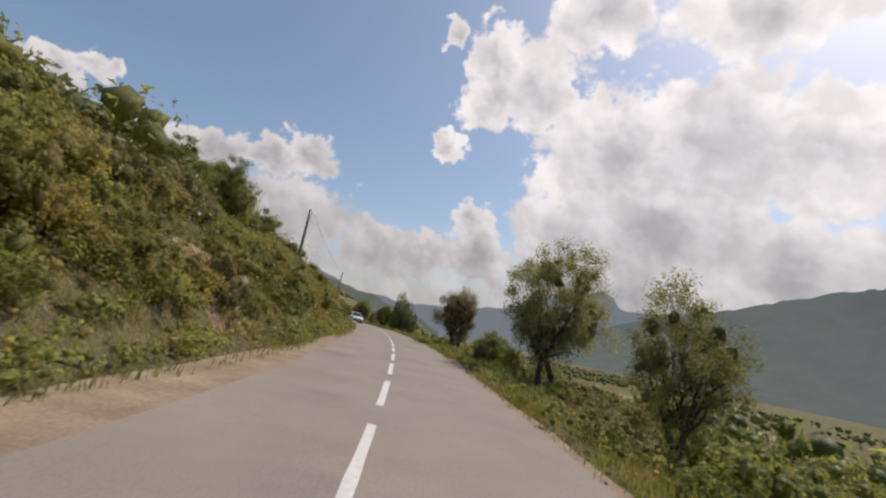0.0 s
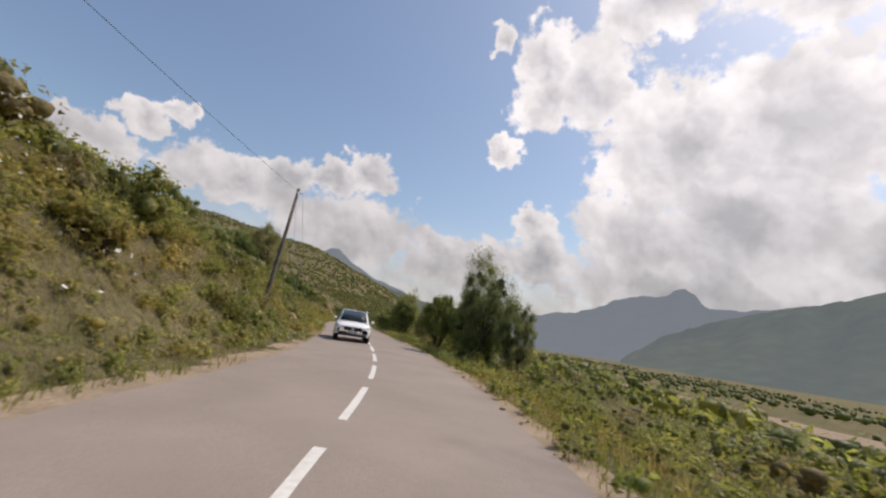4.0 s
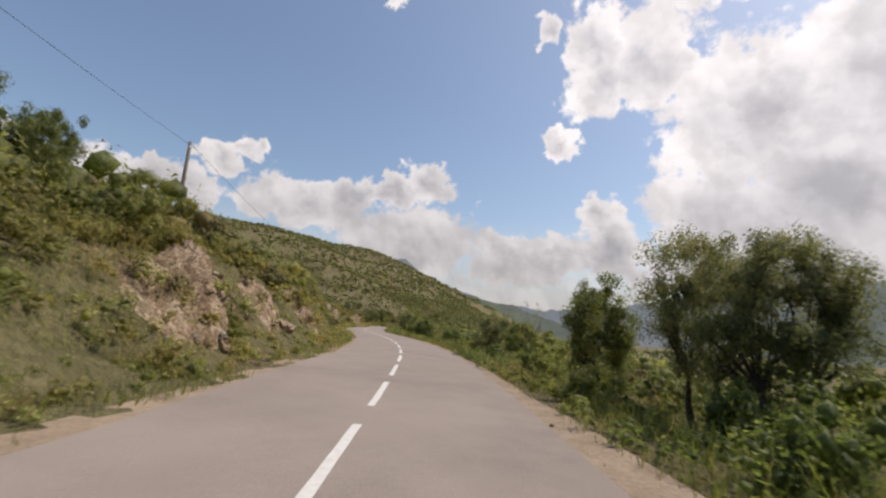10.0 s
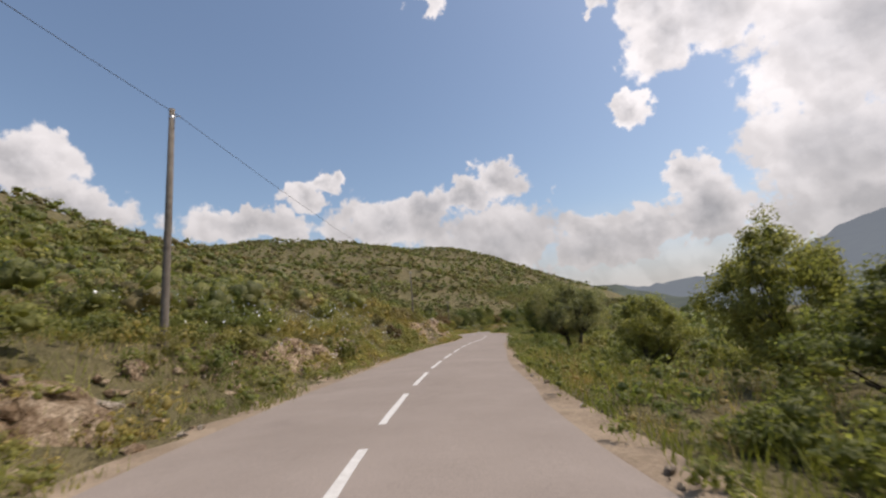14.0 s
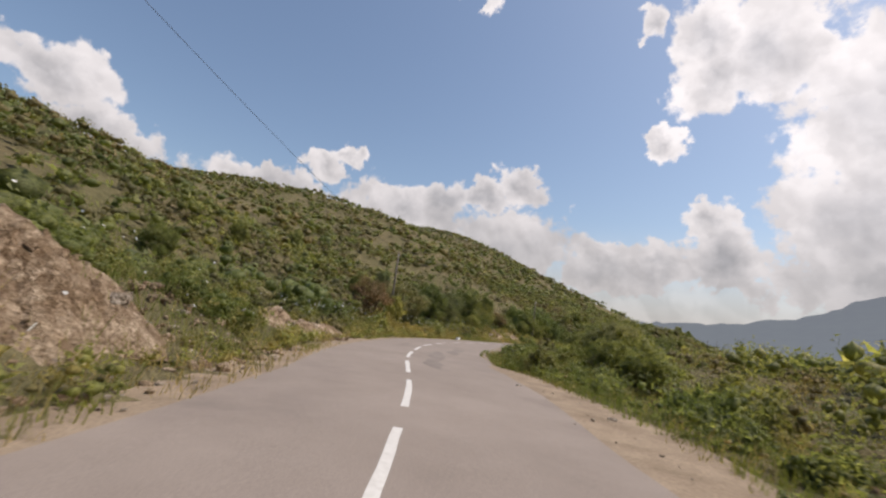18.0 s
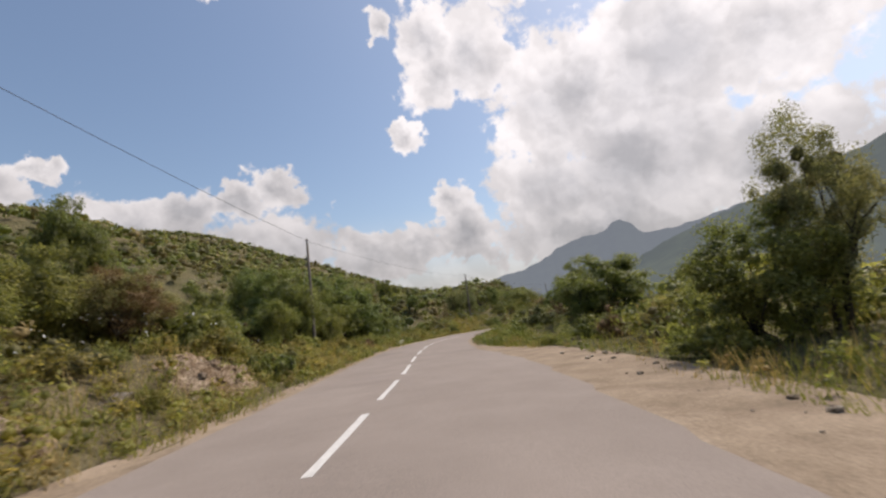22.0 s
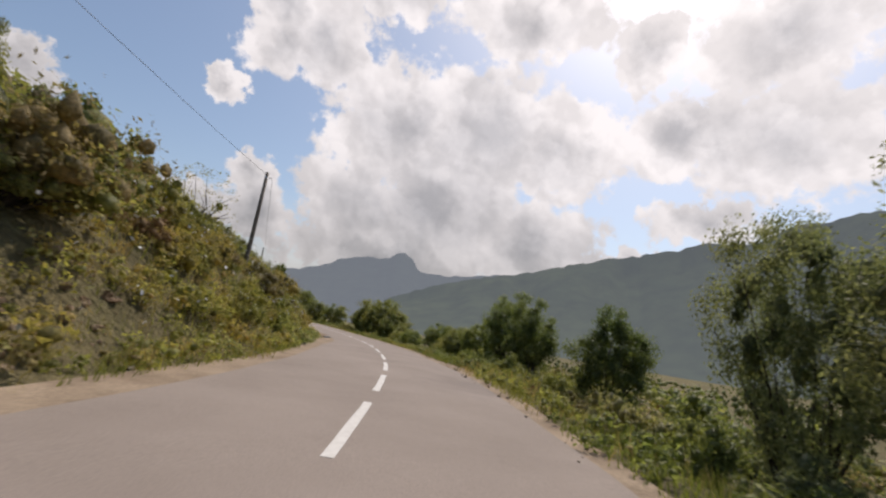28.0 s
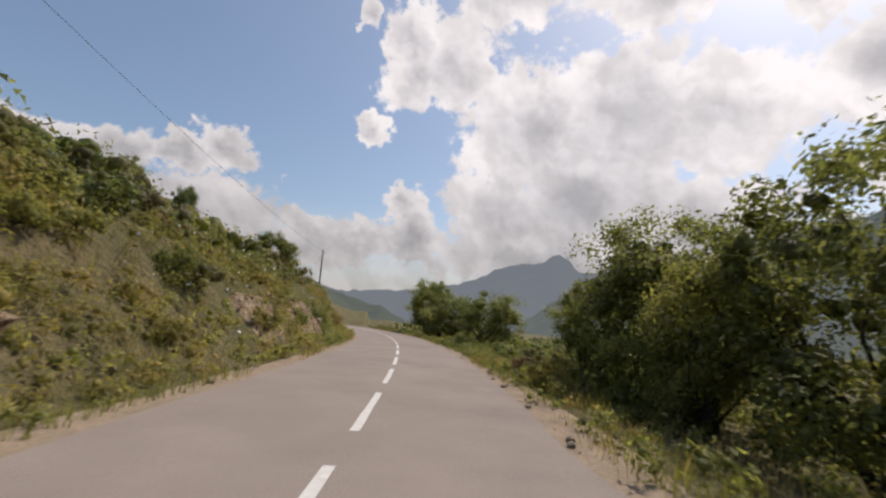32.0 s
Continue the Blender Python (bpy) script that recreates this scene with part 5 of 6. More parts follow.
# single shrubs: rounded mounds of many small leaf clumps
def mound_meshes(seed, leafy, leaves=3800, leaf=0.036, slim=0.5, clumps=60, loose=0.25, wild=0.7):
    """Foliage and stems of a shrub 1 m in radius and 1 m high."""
    rng = np.random.RandomState(seed)
    off = Vector((seed * 1.3 % 23, seed * 0.7 % 19, seed * 2.1 % 29))
    cs = []
    while len(cs) < clumps:
        d = Vector((rng.normal(), rng.normal(), abs(rng.normal()) * 0.9)).normalized()
        reach = (0.70 + wild * noise.noise(d * 1.7 + off)) * rng.uniform(0.25, 1.0) ** 0.4
        cs.append((d.x * reach, d.y * reach, 0.10 + d.z * reach * 0.85))
    cs = np.array(cs)
    rs = 0.10 + 0.17 * rng.rand(clumps)
    pick = rng.randint(0, clumps, leaves)
    v = rng.normal(size=(leaves, 3))
    v /= np.linalg.norm(v, axis=1)[:, None]
    r = 0.4 + 0.7 * rng.rand(leaves) + loose * rng.rand(leaves) ** 3 * 2
    p = cs[pick] + v * (rs[pick] * r)[:, None] * np.array([1, 1, 0.85])
    face = v + 1.0 * rng.normal(size=(leaves, 3)) + np.array([0, 0, 0.3])
    a = np.cross(face, rng.normal(size=(leaves, 3)))
    a /= np.linalg.norm(a, axis=1)[:, None]
    b = np.cross(a, face)
    b /= np.linalg.norm(b, axis=1)[:, None] + 1e-9
    k = leaf * (0.55 + 0.9 * rng.rand(leaves))[:, None]
    verts = np.stack([p - a * k, p + b * k * slim, p + a * k, p - b * k * slim], 1).reshape(-1, 3)
    q = np.arange(leaves)[:, None] * 4
    tris = np.concatenate([q + np.array([0, 1, 2]), q + np.array([0, 2, 3])])
    m = len(ICO_V)
    hearts = cs[:, None, :] + ICO_V[None] * (0.28 + 0.36 * rng.rand(clumps, m, 1)) * rs[:, None, None]
    tris = np.concatenate([tris, (np.arange(clumps)[:, None, None] * m + ICO_F[None] + len(verts)).reshape(-1, 3)])
    verts = np.concatenate([verts, hearts.reshape(-1, 3)])
    verts[:, 2] = np.maximum(verts[:, 2], -0.06)
    tv, tf = [], []
    for c in cs[::3]:
        limb(tv, tf, [Vector((c[0] * .12, c[1] * .12, -0.15)), Vector((c[0] * .5, c[1] * .5, c[2] * .55)), Vector(c)], 0.022, 0.007, 4)
    return link_mesh("foliage", verts, tris, leafy), link_mesh("stem", tv, tf, BARK)


# name, label, leaves, leaf size, blade width, looseness
SHRUBS = {
    "cistus": ("cistus_shrub", "yellowish green cistus shrub on the bank", CISTUS, 0.030, 0.5, 0.3),
    "lentisk": ("lentisk_shrub", "fresh green rounded lentisk shrub beside the road", LENTISK, 0.033, 0.5, 0.25),
    "oak": ("oak_shrub", "dark evergreen oak shrub, dense and rounded", OAK, 0.034, 0.6, 0.2),
    "myrtle": ("myrtle_shrub", "mid green bushy myrtle shrub", MYRTLE, 0.032, 0.45, 0.35),
    "heath": ("heath_shrub", "dull grey-green heath shrub among the scrub", HEATH, 0.028, 0.35, 0.5),
    "dry": ("dry_shrub", "dry russet shrub among the scrub", BROWN, 0.028, 0.35, 0.5),
    "olive": ("olive_shrub", "silvery wild olive shrub", OLIVE, 0.032, 0.35, 0.4),
}
SHRUB_MASTERS = {}


def shrub(kind, x, y, z, size, tall, rng):
    name, label, leafy, leaf, slim, loose = SHRUBS[kind]
    key = (kind, rng.randrange(2), size > 1.25)
    m = pose(x, y, z - 0.06 * size, 0, 0, rng.uniform(0, 360))
    if key not in SHRUB_MASTERS:
        seed = 300 + 11 * len(SHRUB_MASTERS)
        big = key[2]
        fm, sm = mound_meshes(seed, leafy, 6400 if big else 3800, leaf * (0.82 if big else 1.1), slim, 90 if big else 56, loose)
        ob = SHRUB_MASTERS[key] = thing(name, [("foliage", fm), ("stem", sm)], label, "shrub", "roadside shrubs")
    else:
        ob = copy_thing(SHRUB_MASTERS[key], m)
    ob.matrix_basis = m @ Matrix.Diagonal((size, size, size * tall, 1))


def plant_shrubs(n, s0, s1, l0, l1, lo, hi, seed, mix, keep=None):
    """Shrubs beside the road, a mix of kinds and sizes."""
    rng = random.Random(seed)
    x, y, z, s, l = scatter(n, s0, s1, l0, l1, seed, keep)
    for i in range(len(x)):
        kind = rng.choices(list(mix), list(mix.values()))[0]
        size = lo + (hi - lo) * rng.random() ** 1.5
        if abs(l[i]) - 0.8 * size < HALF + 0.9:
            size = max(0.35, (abs(l[i]) - HALF - 0.9) / 0.8)
        shrub(kind, x[i], y[i], z[i], size, rng.uniform(0.8, 1.3), rng)


LOW_MIX = {"cistus": 6, "lentisk": 3, "myrtle": 3, "oak": 1, "heath": 4, "dry": 1}
HIGH_MIX = {"cistus": 2, "lentisk": 3, "myrtle": 3, "oak": 5, "heath": 3, "dry": 1, "olive": 1}
VALE_MIX = {"cistus": 2, "lentisk": 4, "myrtle": 5, "oak": 3, "heath": 2, "dry": 1, "olive": 1}


def not_open(x, y, s, l, rng):
    """The grassy inside of the long right-hand bend carries few shrubs."""
    return ~((l > 0) & (s > 318) & (s < 348) & (l < 8.5)) | (rng.rand(len(x)) < 0.8)


plant_shrubs(330, -8, 475, -4.4, -6.6, 0.5, 1.15, 81, LOW_MIX)
plant_shrubs(90, -6, 42, -4.6, -8.5, 0.7, 1.5, 89, {"cistus": 8, "lentisk": 2, "heath": 2})
plant_shrubs(300, -10, 490, -6.4, -11.5, 0.9, 1.9, 83, HIGH_MIX)
plant_shrubs(50, 362, 388, -6.0, -13.0, 1.1, 2.2, 79, {"oak": 4, "lentisk": 3, "myrtle": 4, "heath": 3, "cistus": 1})
plant_shrubs(60, 386, 430, -4.8, -9.0, 0.6, 1.4, 75, {"lentisk": 2, "myrtle": 3, "heath": 4, "cistus": 6})
plant_shrubs(34, 258.5, 268.5, 4.2, 8.5, 0.5, 1.1, 74, {"lentisk": 4, "myrtle": 4, "cistus": 4, "heath": 2})
plant_shrubs(280, 0, 475, 4.4, 7.2, 0.45, 1.1, 82, VALE_MIX, not_open)
plant_shrubs(170, -10, 490, 7.0, 11.0, 0.8, 1.9, 76, VALE_MIX, not_open)


# ---- verge grass ----
def blades(name, label, n, l0, l1, tall, material, seed, patch=None, s0=-15, s1=500, valley=0.5):
    """Grass blades as one mesh, densest near the asphalt."""
    rng = np.random.RandomState(seed)
    s = s0 + (s1 - s0) * rng.rand(n)
    side = np.where(rng.rand(n) < valley, 1.0, -1.0)
    base = np.where(side > 0, np.interp(s, VERGE_S, VERGE_W) * 0.85, 0.38)
    l = side * (HALF + base + l0 + (l1 - l0) * rng.rand(n) ** 1.7)
    i = np.clip(((s + BACK) / STEP).astype(int), 0, NS - 1)
    x, y = LX[i] + l * np.cos(LH[i]), LY[i] - l * np.sin(LH[i])
    x, y = x + rng.normal(size=n) * 0.05, y + (s + BACK - i * STEP) * np.cos(LH[i])
    ok = grain(x, y, 2.6, seed) > (0.42 if patch is None else patch)
    x, y = x[ok], y[ok]
    n = len(x)
    z = land(x, y)
    h = tall * (0.45 + 0.9 * rng.rand(n)) * (0.6 + 0.8 * grain(x, y, 4.0, seed + 1))
    a = rng.rand(n) * 6.283
    w = 0.005 + 0.009 * rng.rand(n)
    lean = h * (0.15 + 0.5 * rng.rand(n))
    b = rng.rand(n) * 6.283
    dx, dy = np.cos(a) * w, np.sin(a) * w
    p0 = np.stack([x - dx, y - dy, z - 0.03], 1)
    p1 = np.stack([x + dx, y + dy, z - 0.03], 1)
    ex, ey = x + np.cos(b) * lean, y + np.sin(b) * lean
    p2 = np.stack([ex + dx * 0.25, ey + dy * 0.25, z + h], 1)
    p3 = np.stack([ex - dx * 0.25, ey - dy * 0.25, z + h], 1)
    verts = np.stack([p0, p1, p2, p3], 1).reshape(-1, 3)
    ob = new(name, link_mesh(name, verts, np.arange(n * 4).reshape(-1, 4), material, False))
    return tagged(ob, label, "grass", kind="stuff")


blades("verge_grass", "green verge grass along the asphalt", 170000, 0.0, 2.4, 0.17, GRASS, 91)
blades("straw_grass", "dry straw-coloured grass along the road", 70000, -0.2, 2.2, 0.19, STRAW, 92, 0.56)
blades("bank_grass", "long green grass among the scrub", 95000, 0.9, 6.0, 0.40, GRASS, 93)
blades("bank_straw", "long dry grass among the scrub", 70000, 0.8, 6.0, 0.34, STRAW, 87, 0.5)
blades("bend_grass", "tall fresh grass on the inside of the bend", 9000, 0.2, 7.0, 0.28, GRASS, 90, 0.45, 316, 352, 1.0)
blades("spur_grass", "tall fresh grass beside the dirt lay-by", 12000, 0.3, 6.0, 0.32, GRASS, 65, 0.4, 256, 298, 1.0)
joined_scrub("verge_herbs", "low leafy herbs on the verge", scatter(3200, -10, 490, -5.2, -3.25, 94, gap=-0.25), 44, 0.056, (0.2, 0.6), LENTISK, 95, 2, 0.35)
joined_scrub("verge_herbs_valley", "low leafy herbs on the valley verge", scatter(3200, -10, 490, 2.9, 5.6, 96, gap=-0.25), 44, 0.056, (0.18, 0.5), LENTISK, 97, 2, 0.35)

joined_scrub("bank_herbs", "dull leafy herbs at the foot of the bank", scatter(2600, -10, 490, -6.5, -3.4, 77, gap=-0.25), 60, 0.062, (0.25, 0.7), CISTUS, 78, 2, 0.35)
joined_scrub("dry_tufts", "tufts of dry straw grass on the bank", scatter(3000, -10, 490, -7.0, -3.3, 67, gap=-0.25), 26, 0.09, (0.2, 0.5), STRAW, 68, 1, 0.25, 0.6, 0.09, 1.6)
joined_scrub("dry_tufts_valley", "tufts of dry straw grass on the valley verge", scatter(1500, -10, 490, 3.2, 6.5, 69, gap=-0.25), 26, 0.08, (0.2, 0.45), STRAW, 66, 1, 0.25, 0.6, 0.09, 1.6)


def flowers():
    x, y, z, s, l = scatter(13000, -5, 480, -8, -3.6, 98, patchy(0.62, 11, 4))
    rng = np.random.RandomState(99)
    n = len(x)
    c = np.stack([x, y, z + 0.4 + 0.95 * rng.rand(n)], 1)
    d = rng.normal(size=(n, 3)) * 0.022
    e = rng.normal(size=(n, 3)) * 0.022
    verts = np.stack([c - d, c + e, c + d, c - e], 1).reshape(-1, 3)
    ob = new("cistus_flowers", link_mesh("cistus_flowers", verts, np.arange(n * 4).reshape(-1, 4), WHITE_STONE, False))
    tagged(ob, "small white cistus flowers among the scrub", "flowers", kind="stuff")


flowers()


# ---- rock ----
def rock_mesh(seed, material, name="rock"):
    bm = bmesh.new()
    bmesh.ops.create_icosphere(bm, subdivisions=2, radius=1.0)
    rng = random.Random(seed)
    off = Vector((rng.uniform(0, 50), rng.uniform(0, 50), rng.uniform(0, 50)))
    for v in bm.verts:
        k = 0.72 + 0.75 * noise.noise(v.co * 1.1 + off) + 0.28 * noise.noise(v.co * 2.9 + off)
        v.co = Vector((round(v.co.x * 2.6) / 2.6 * 0.5 + v.co.x * 0.5, v.co.y * 0.85, v.co.z * 0.7)) * max(k, 0.35)
    me = bpy.data.meshes.new(name)
    bm.to_mesh(me)
    bm.free()
    me.materials.append(material)
    return me


ROCKS = [rock_mesh(i, ROCK if i % 3 else PALE_ROCK) for i in range(9)]


def rocks(n, s0, s1, l0, l1, lo, hi, seed, up=0.0):
    rng = random.Random(seed)
    for _ in range(n):
        s, l = rng.uniform(s0, s1), rng.uniform(l0, l1)
        p, h = at_road(s, l)
        z = float(land([p.x], [p.y])[0])
        k = lo + (hi - lo) * rng.random() ** 2.2
        i = rng.randrange(9)
        ob = new("rock", ROCKS[i])
        ob.matrix_basis = pose(p.x, p.y, z + k * 0.12 + up, rng.uniform(-25, 25), rng.uniform(-25, 25), rng.uniform(0, 360)) @ Matrix.Diagonal((k, k, k, 1))
        tagged(ob, "weathered ochre rock sticking out of the bank" if i % 3 else "pale grey weathered stone lying on the bank", "rock", "rocks on the bank")


rocks(10, 2, 20, -6.0, -4.2, 0.15, 0.4, 1)
rocks(14, 62, 96, -6.2, -4.0, 0.2, 0.6, 2)
rocks(16, 140, 182, -6.6, -4.2, 0.2, 0.55, 3)
rocks(12, 186, 214, -6.4, -4.2, 0.15, 0.5, 4)
rocks(46, 222, 254, -6.4, -3.9, 0.12, 0.42, 5)
rocks(12, 298, 316, -5.8, -4.0, 0.2, 0.6, 6)
rocks(14, 332, 352, -6.5, -3.8, 0.15, 0.5, 7)
rocks(16, 368, 466, -6.2, -4.1, 0.15, 0.5, 8)


def rubble(name, label, spans, count, seed, material=PALE_ROCK, big=0.07):
    """Loose stones along the foot of the bank, one mesh."""
    rng = np.random.RandomState(seed)
    base = bmesh.new()
    bmesh.ops.create_icosphere(base, subdivisions=1, radius=1.0)
    bv = np.array([v.co[:] for v in base.verts])
    bf = np.array([[v.index for v in f.verts] for f in base.faces])
    base.free()
    V, F, k = [], [], 0
    for s0, s1, l0, l1, share in spans:
        n = int(count * share)
        s, l = s0 + (s1 - s0) * rng.rand(n), l0 + (l1 - l0) * rng.rand(n) ** 1.2
        i = np.clip(((s + BACK) / STEP).astype(int), 0, NS - 1)
        x, y = LX[i] + l * np.cos(LH[i]), LY[i] - l * np.sin(LH[i]) + (s % STEP)
        z = land(x, y) + 0.035
        r = 0.016 + big * rng.rand(n) ** 4
        for a, b, c, q in zip(x, y, z, r):
            V.append(bv * (0.6 + 0.7 * rng.rand(len(bv), 1)) * q * np.array([1, 0.8 + 0.5 * rng.rand(), 0.65]) + [a, b, c + q * 0.2])
            F.append(bf + k)
            k += len(bv)
    ob = new(name, link_mesh(name, np.concatenate(V), np.concatenate(F), material, False))
    tagged(ob, label, "stones", kind="stuff")


rubble("bank_rubble", "loose pale stones fallen along the bank's foot",
       [(-5, 30, -4.6, -3.1, .12), (60, 96, -5.0, -3.2, .10), (140, 215, -4.9, -3.1, .28), (222, 254, -5.6, -3.0, .30), (296, 318, -4.6, -3.0, .10), (366, 470, -4.6, -3.1, .2)], 2600, 7)
rubble("verge_stones", "gravel and small stones on the valley verge",
       [(-5, 255, 2.7, 3.6, .4), (258, 277, 4.0, 6.2, .06), (294, 316, 4.6, 6.4, .08), (322, 332, 2.9, 4.6, .12), (332, 470, 2.7, 3.5, .3)], 1500, 8)

rubble("ochre_rubble", "broken ochre stones sliding down the bank", [(226, 256, -6.4, -3.3, .45), (258, 268, -5.8, -3.3, .15), (76, 98, -5.4, -3.6, .1),
                                                                     (140, 184, -5.2, -3.5, .2), (370, 384, -5.2, -3.5, .1), (190, 210, -5.4, -3.6, .2)], 3800, 9, ROCK, 0.16)


def cutting(s0, s1, top, seed, wide):
    """A craggy rock face on the bank, in broken ledges."""
    ns, nl = int((s1 - s0) / 0.2), 21
    s = np.repeat(np.linspace(s0, s1, ns), nl)
    u = np.tile(np.linspace(0, 1, nl), ns)
    ends = np.clip(np.minimum(s - s0, s1 - s) / 2.5, 0, 1) * np.clip(grain(s, s * 0, 3.2, seed + 8) * 3.4 - 0.85, 0.0, 1)
    l = -(HALF + 1.35 + u * wide)
    i = np.clip(((s + BACK) / STEP).astype(int), 0, NS - 1)
    f = (s + BACK) / STEP - i
    j = np.minimum(i + 1, NS - 1)
    x = LX[i] * (1 - f) + LX[j] * f + l * np.cos(LH[i])
    y = LY[i] * (1 - f) + LY[j] * f - l * np.sin(LH[i])
    g = land(x, y)
    t, w = s * 1.0, u * 4
    rise = np.clip((u + 0.16 * (grain(t, w, 1.1, seed + 6) - 0.5)) / 0.3, 0, 1) * (1 - np.clip((u - 0.62) / 0.38, 0, 1) ** 2)
    ledge = np.floor(grain(t, w * 1.4, 1.2, seed) * 6) / 6 * 0.8 + np.floor(grain(t, w, 0.45, seed + 1) * 4) / 4 * 0.4
    crag = 0.3 + ledge * 0.75 + (grain(t, w, 0.24, seed + 5) - 0.5) * 0.28 + (grain(t, w, 4.5, seed + 2) - 0.5) * 0.7
    z = g + ends * rise * crag * top - 0.15 * (1 - ends) - 0.05
    push = ends * (np.floor(grain(t, w, 0.8, seed + 3) * 5) / 5 - 0.45) * 0.6 * np.sin(np.pi * u)
    x, y = x + push * np.cos(LH[i]), y - push * np.sin(LH[i])
    k = np.arange(ns * nl).reshape(ns, nl)
    quads = np.stack([k[:-1, :-1], k[1:, :-1], k[1:, 1:], k[:-1, 1:]], -1).reshape(-1, 4)
    e = new("rock_cutting")
    mid, h = at_road((s0 + s1) / 2, -HALF - 2)
    e.location = (mid.x, mid.y, float(land([mid.x], [mid.y])[0]))
    verts = np.stack([x, y, z], 1) - np.array(e.location)
    part("face", link_mesh("face", verts, quads, ROCK, False), e)
    rng = random.Random(seed)
    for _ in range(int((s1 - s0) * 3.6)):
        q = verts[rng.randrange(len(verts))]
        w = 0.09 + 0.28 * rng.random() ** 2.0
        ob = part("stone", ROCKS[rng.randrange(9)], e)
        ob.matrix_basis = pose(q[0], q[1], q[2], rng.uniform(-40, 40), rng.uniform(-40, 40), rng.uniform(0, 360)) @ Matrix.Diagonal((w, w, w, 1))
    return tagged(e, CUT_LABEL[top], "rock face", "rock cuttings")


for cut in CUTS:
    cutting(*cut)


# ---- pale river gravel on the plain ----
def riverbed():
    y = np.arange(-300, 900, 8.0)
    x = np.interp(y, AXIS_Y, AXIS_X) + 130 + 30 * np.sin(y / 90.0) + 10 * np.sin(y / 31.0)
    w = 6 + 5 * grain(y, y * 0, 40.0, 6)
    V = []
    for k in (-1, 0, 1):
        V.append(np.stack([x + k * w, y, land(x + k * w, y) + 0.45], 1))
    V = np.stack(V, 1).reshape(-1, 3)
    n = len(y)
    k = np.arange(n * 3).reshape(n, 3)
    quads = np.stack([k[:-1, :-1], k[:-1, 1:], k[1:, 1:], k[1:, :-1]], -1).reshape(-1, 4)
    tagged(new("riverbed", link_mesh("riverbed", V, quads, DIRT)), "pale gravel bed of a river on the plain", "riverbed", kind="structure")


riverbed()


# ---- the white car in the oncoming lane ----
def loft(sections, mirror=True):
    """Quads through matching cross-sections, each a list of (x, y, z) from sill to centre."""
    m = len(sections[0])
    v = [p for sec in sections for p in sec]
    f = [(i * m + k, (i + 1) * m + k, (i + 1) * m + k + 1, i * m + k + 1) for i in range(len(sections) - 1) for k in range(m - 1)]
    if mirror:
        n = len(v)
        v = v + [(x, -y, z) for x, y, z in v]
        f = f + [tuple(n + q for q in reversed(quad)) for quad in f]
    return v, f


def solid(name, v, f, material, smooth=True, thick=0.0, bevel=0.0):
    bm = bmesh.new()
    bv = [bm.verts.new(p) for p in v]
    for quad in f:
        try:
            bm.faces.new([bv[i] for i in quad])
        except ValueError:
            pass
    bmesh.ops.remove_doubles(bm, verts=bm.verts, dist=0.0008)
    bmesh.ops.recalc_face_normals(bm, faces=bm.faces)
    if thick:
        bmesh.ops.solidify(bm, geom=bm.faces[:], thickness=thick)
    if bevel:
        bmesh.ops.bevel(bm, geom=bm.edges[:], offset=bevel, segments=2, affect="EDGES")
    me = bpy.data.meshes.new(name)
    bm.to_mesh(me)
    bm.free()
    me.materials.append(material)
    me.polygons.foreach_set("use_smooth", [smooth] * len(me.polygons))
    return me


def block(name, size, material, bevel=0.02, at=(0, 0, 0)):
    x, y, z = (s / 2 for s in size)
    v = [(at[0] + a * x, at[1] + b * y, at[2] + c * z) for a in (-1, 1) for b in (-1, 1) for c in (-1, 1)]
    f = [(0, 1, 3, 2), (4, 6, 7, 5), (0, 4, 5, 1), (2, 3, 7, 6), (0, 2, 6, 4), (1, 5, 7, 3)]
    return solid(name, v, f, material, bevel > 0.03, 0.0, bevel)


def wheel_part(parent, x, y):
    side = 1 if y > 0 else -1
    hub = part("wheel", ring("wheel", [(0.10, 0.05), (0.10, 0.12)], CAR_BLACK, side), parent)
    hub.location = (x, y, 0.335)
    part("tyre", ring("tyre", [(0.225, -0.10), (0.30, -0.115), (0.33, -0.09), (0.335, 0.0), (0.33, 0.09), (0.30, 0.115), (0.225, 0.10)], RUBBER, side), hub)
    v, f = [], []
    for k in range(10):
        a = 2 * math.pi * k / 10
        limb(v, f, [Vector((0.04 * math.cos(a), side * 0.10, 0.04 * math.sin(a))), Vector((0.23 * math.cos(a), side * 0.09, 0.23 * math.sin(a)))], 0.024, 0.018, 5)
    rim = ring("rim", [(0.20, 0.02), (0.235, 0.10), (0.225, 0.112), (0.19, 0.05)], ALLOY, side)
    part("rim", rim, hub, "silver alloy rim")
    part("spoke_star", link_mesh("spoke_star", v, f, ALLOY), hub, "silver alloy spoke star")


def ring(name, profile, material, side=1, n=28):
    """A body of revolution about the y axis from (radius, y) pairs."""
    v, f = [], []
    m = len(profile)
    for i in range(n):
        a = 2 * math.pi * i / n
        v += [(r * math.cos(a), side * y, r * math.sin(a)) for r, y in profile]
    for i in range(n):
        j = (i + 1) % n
        f += [(i * m + k, j * m + k, j * m + k + 1, i * m + k + 1) for k in range(m - 1)]
    return solid(name, v, f, material)


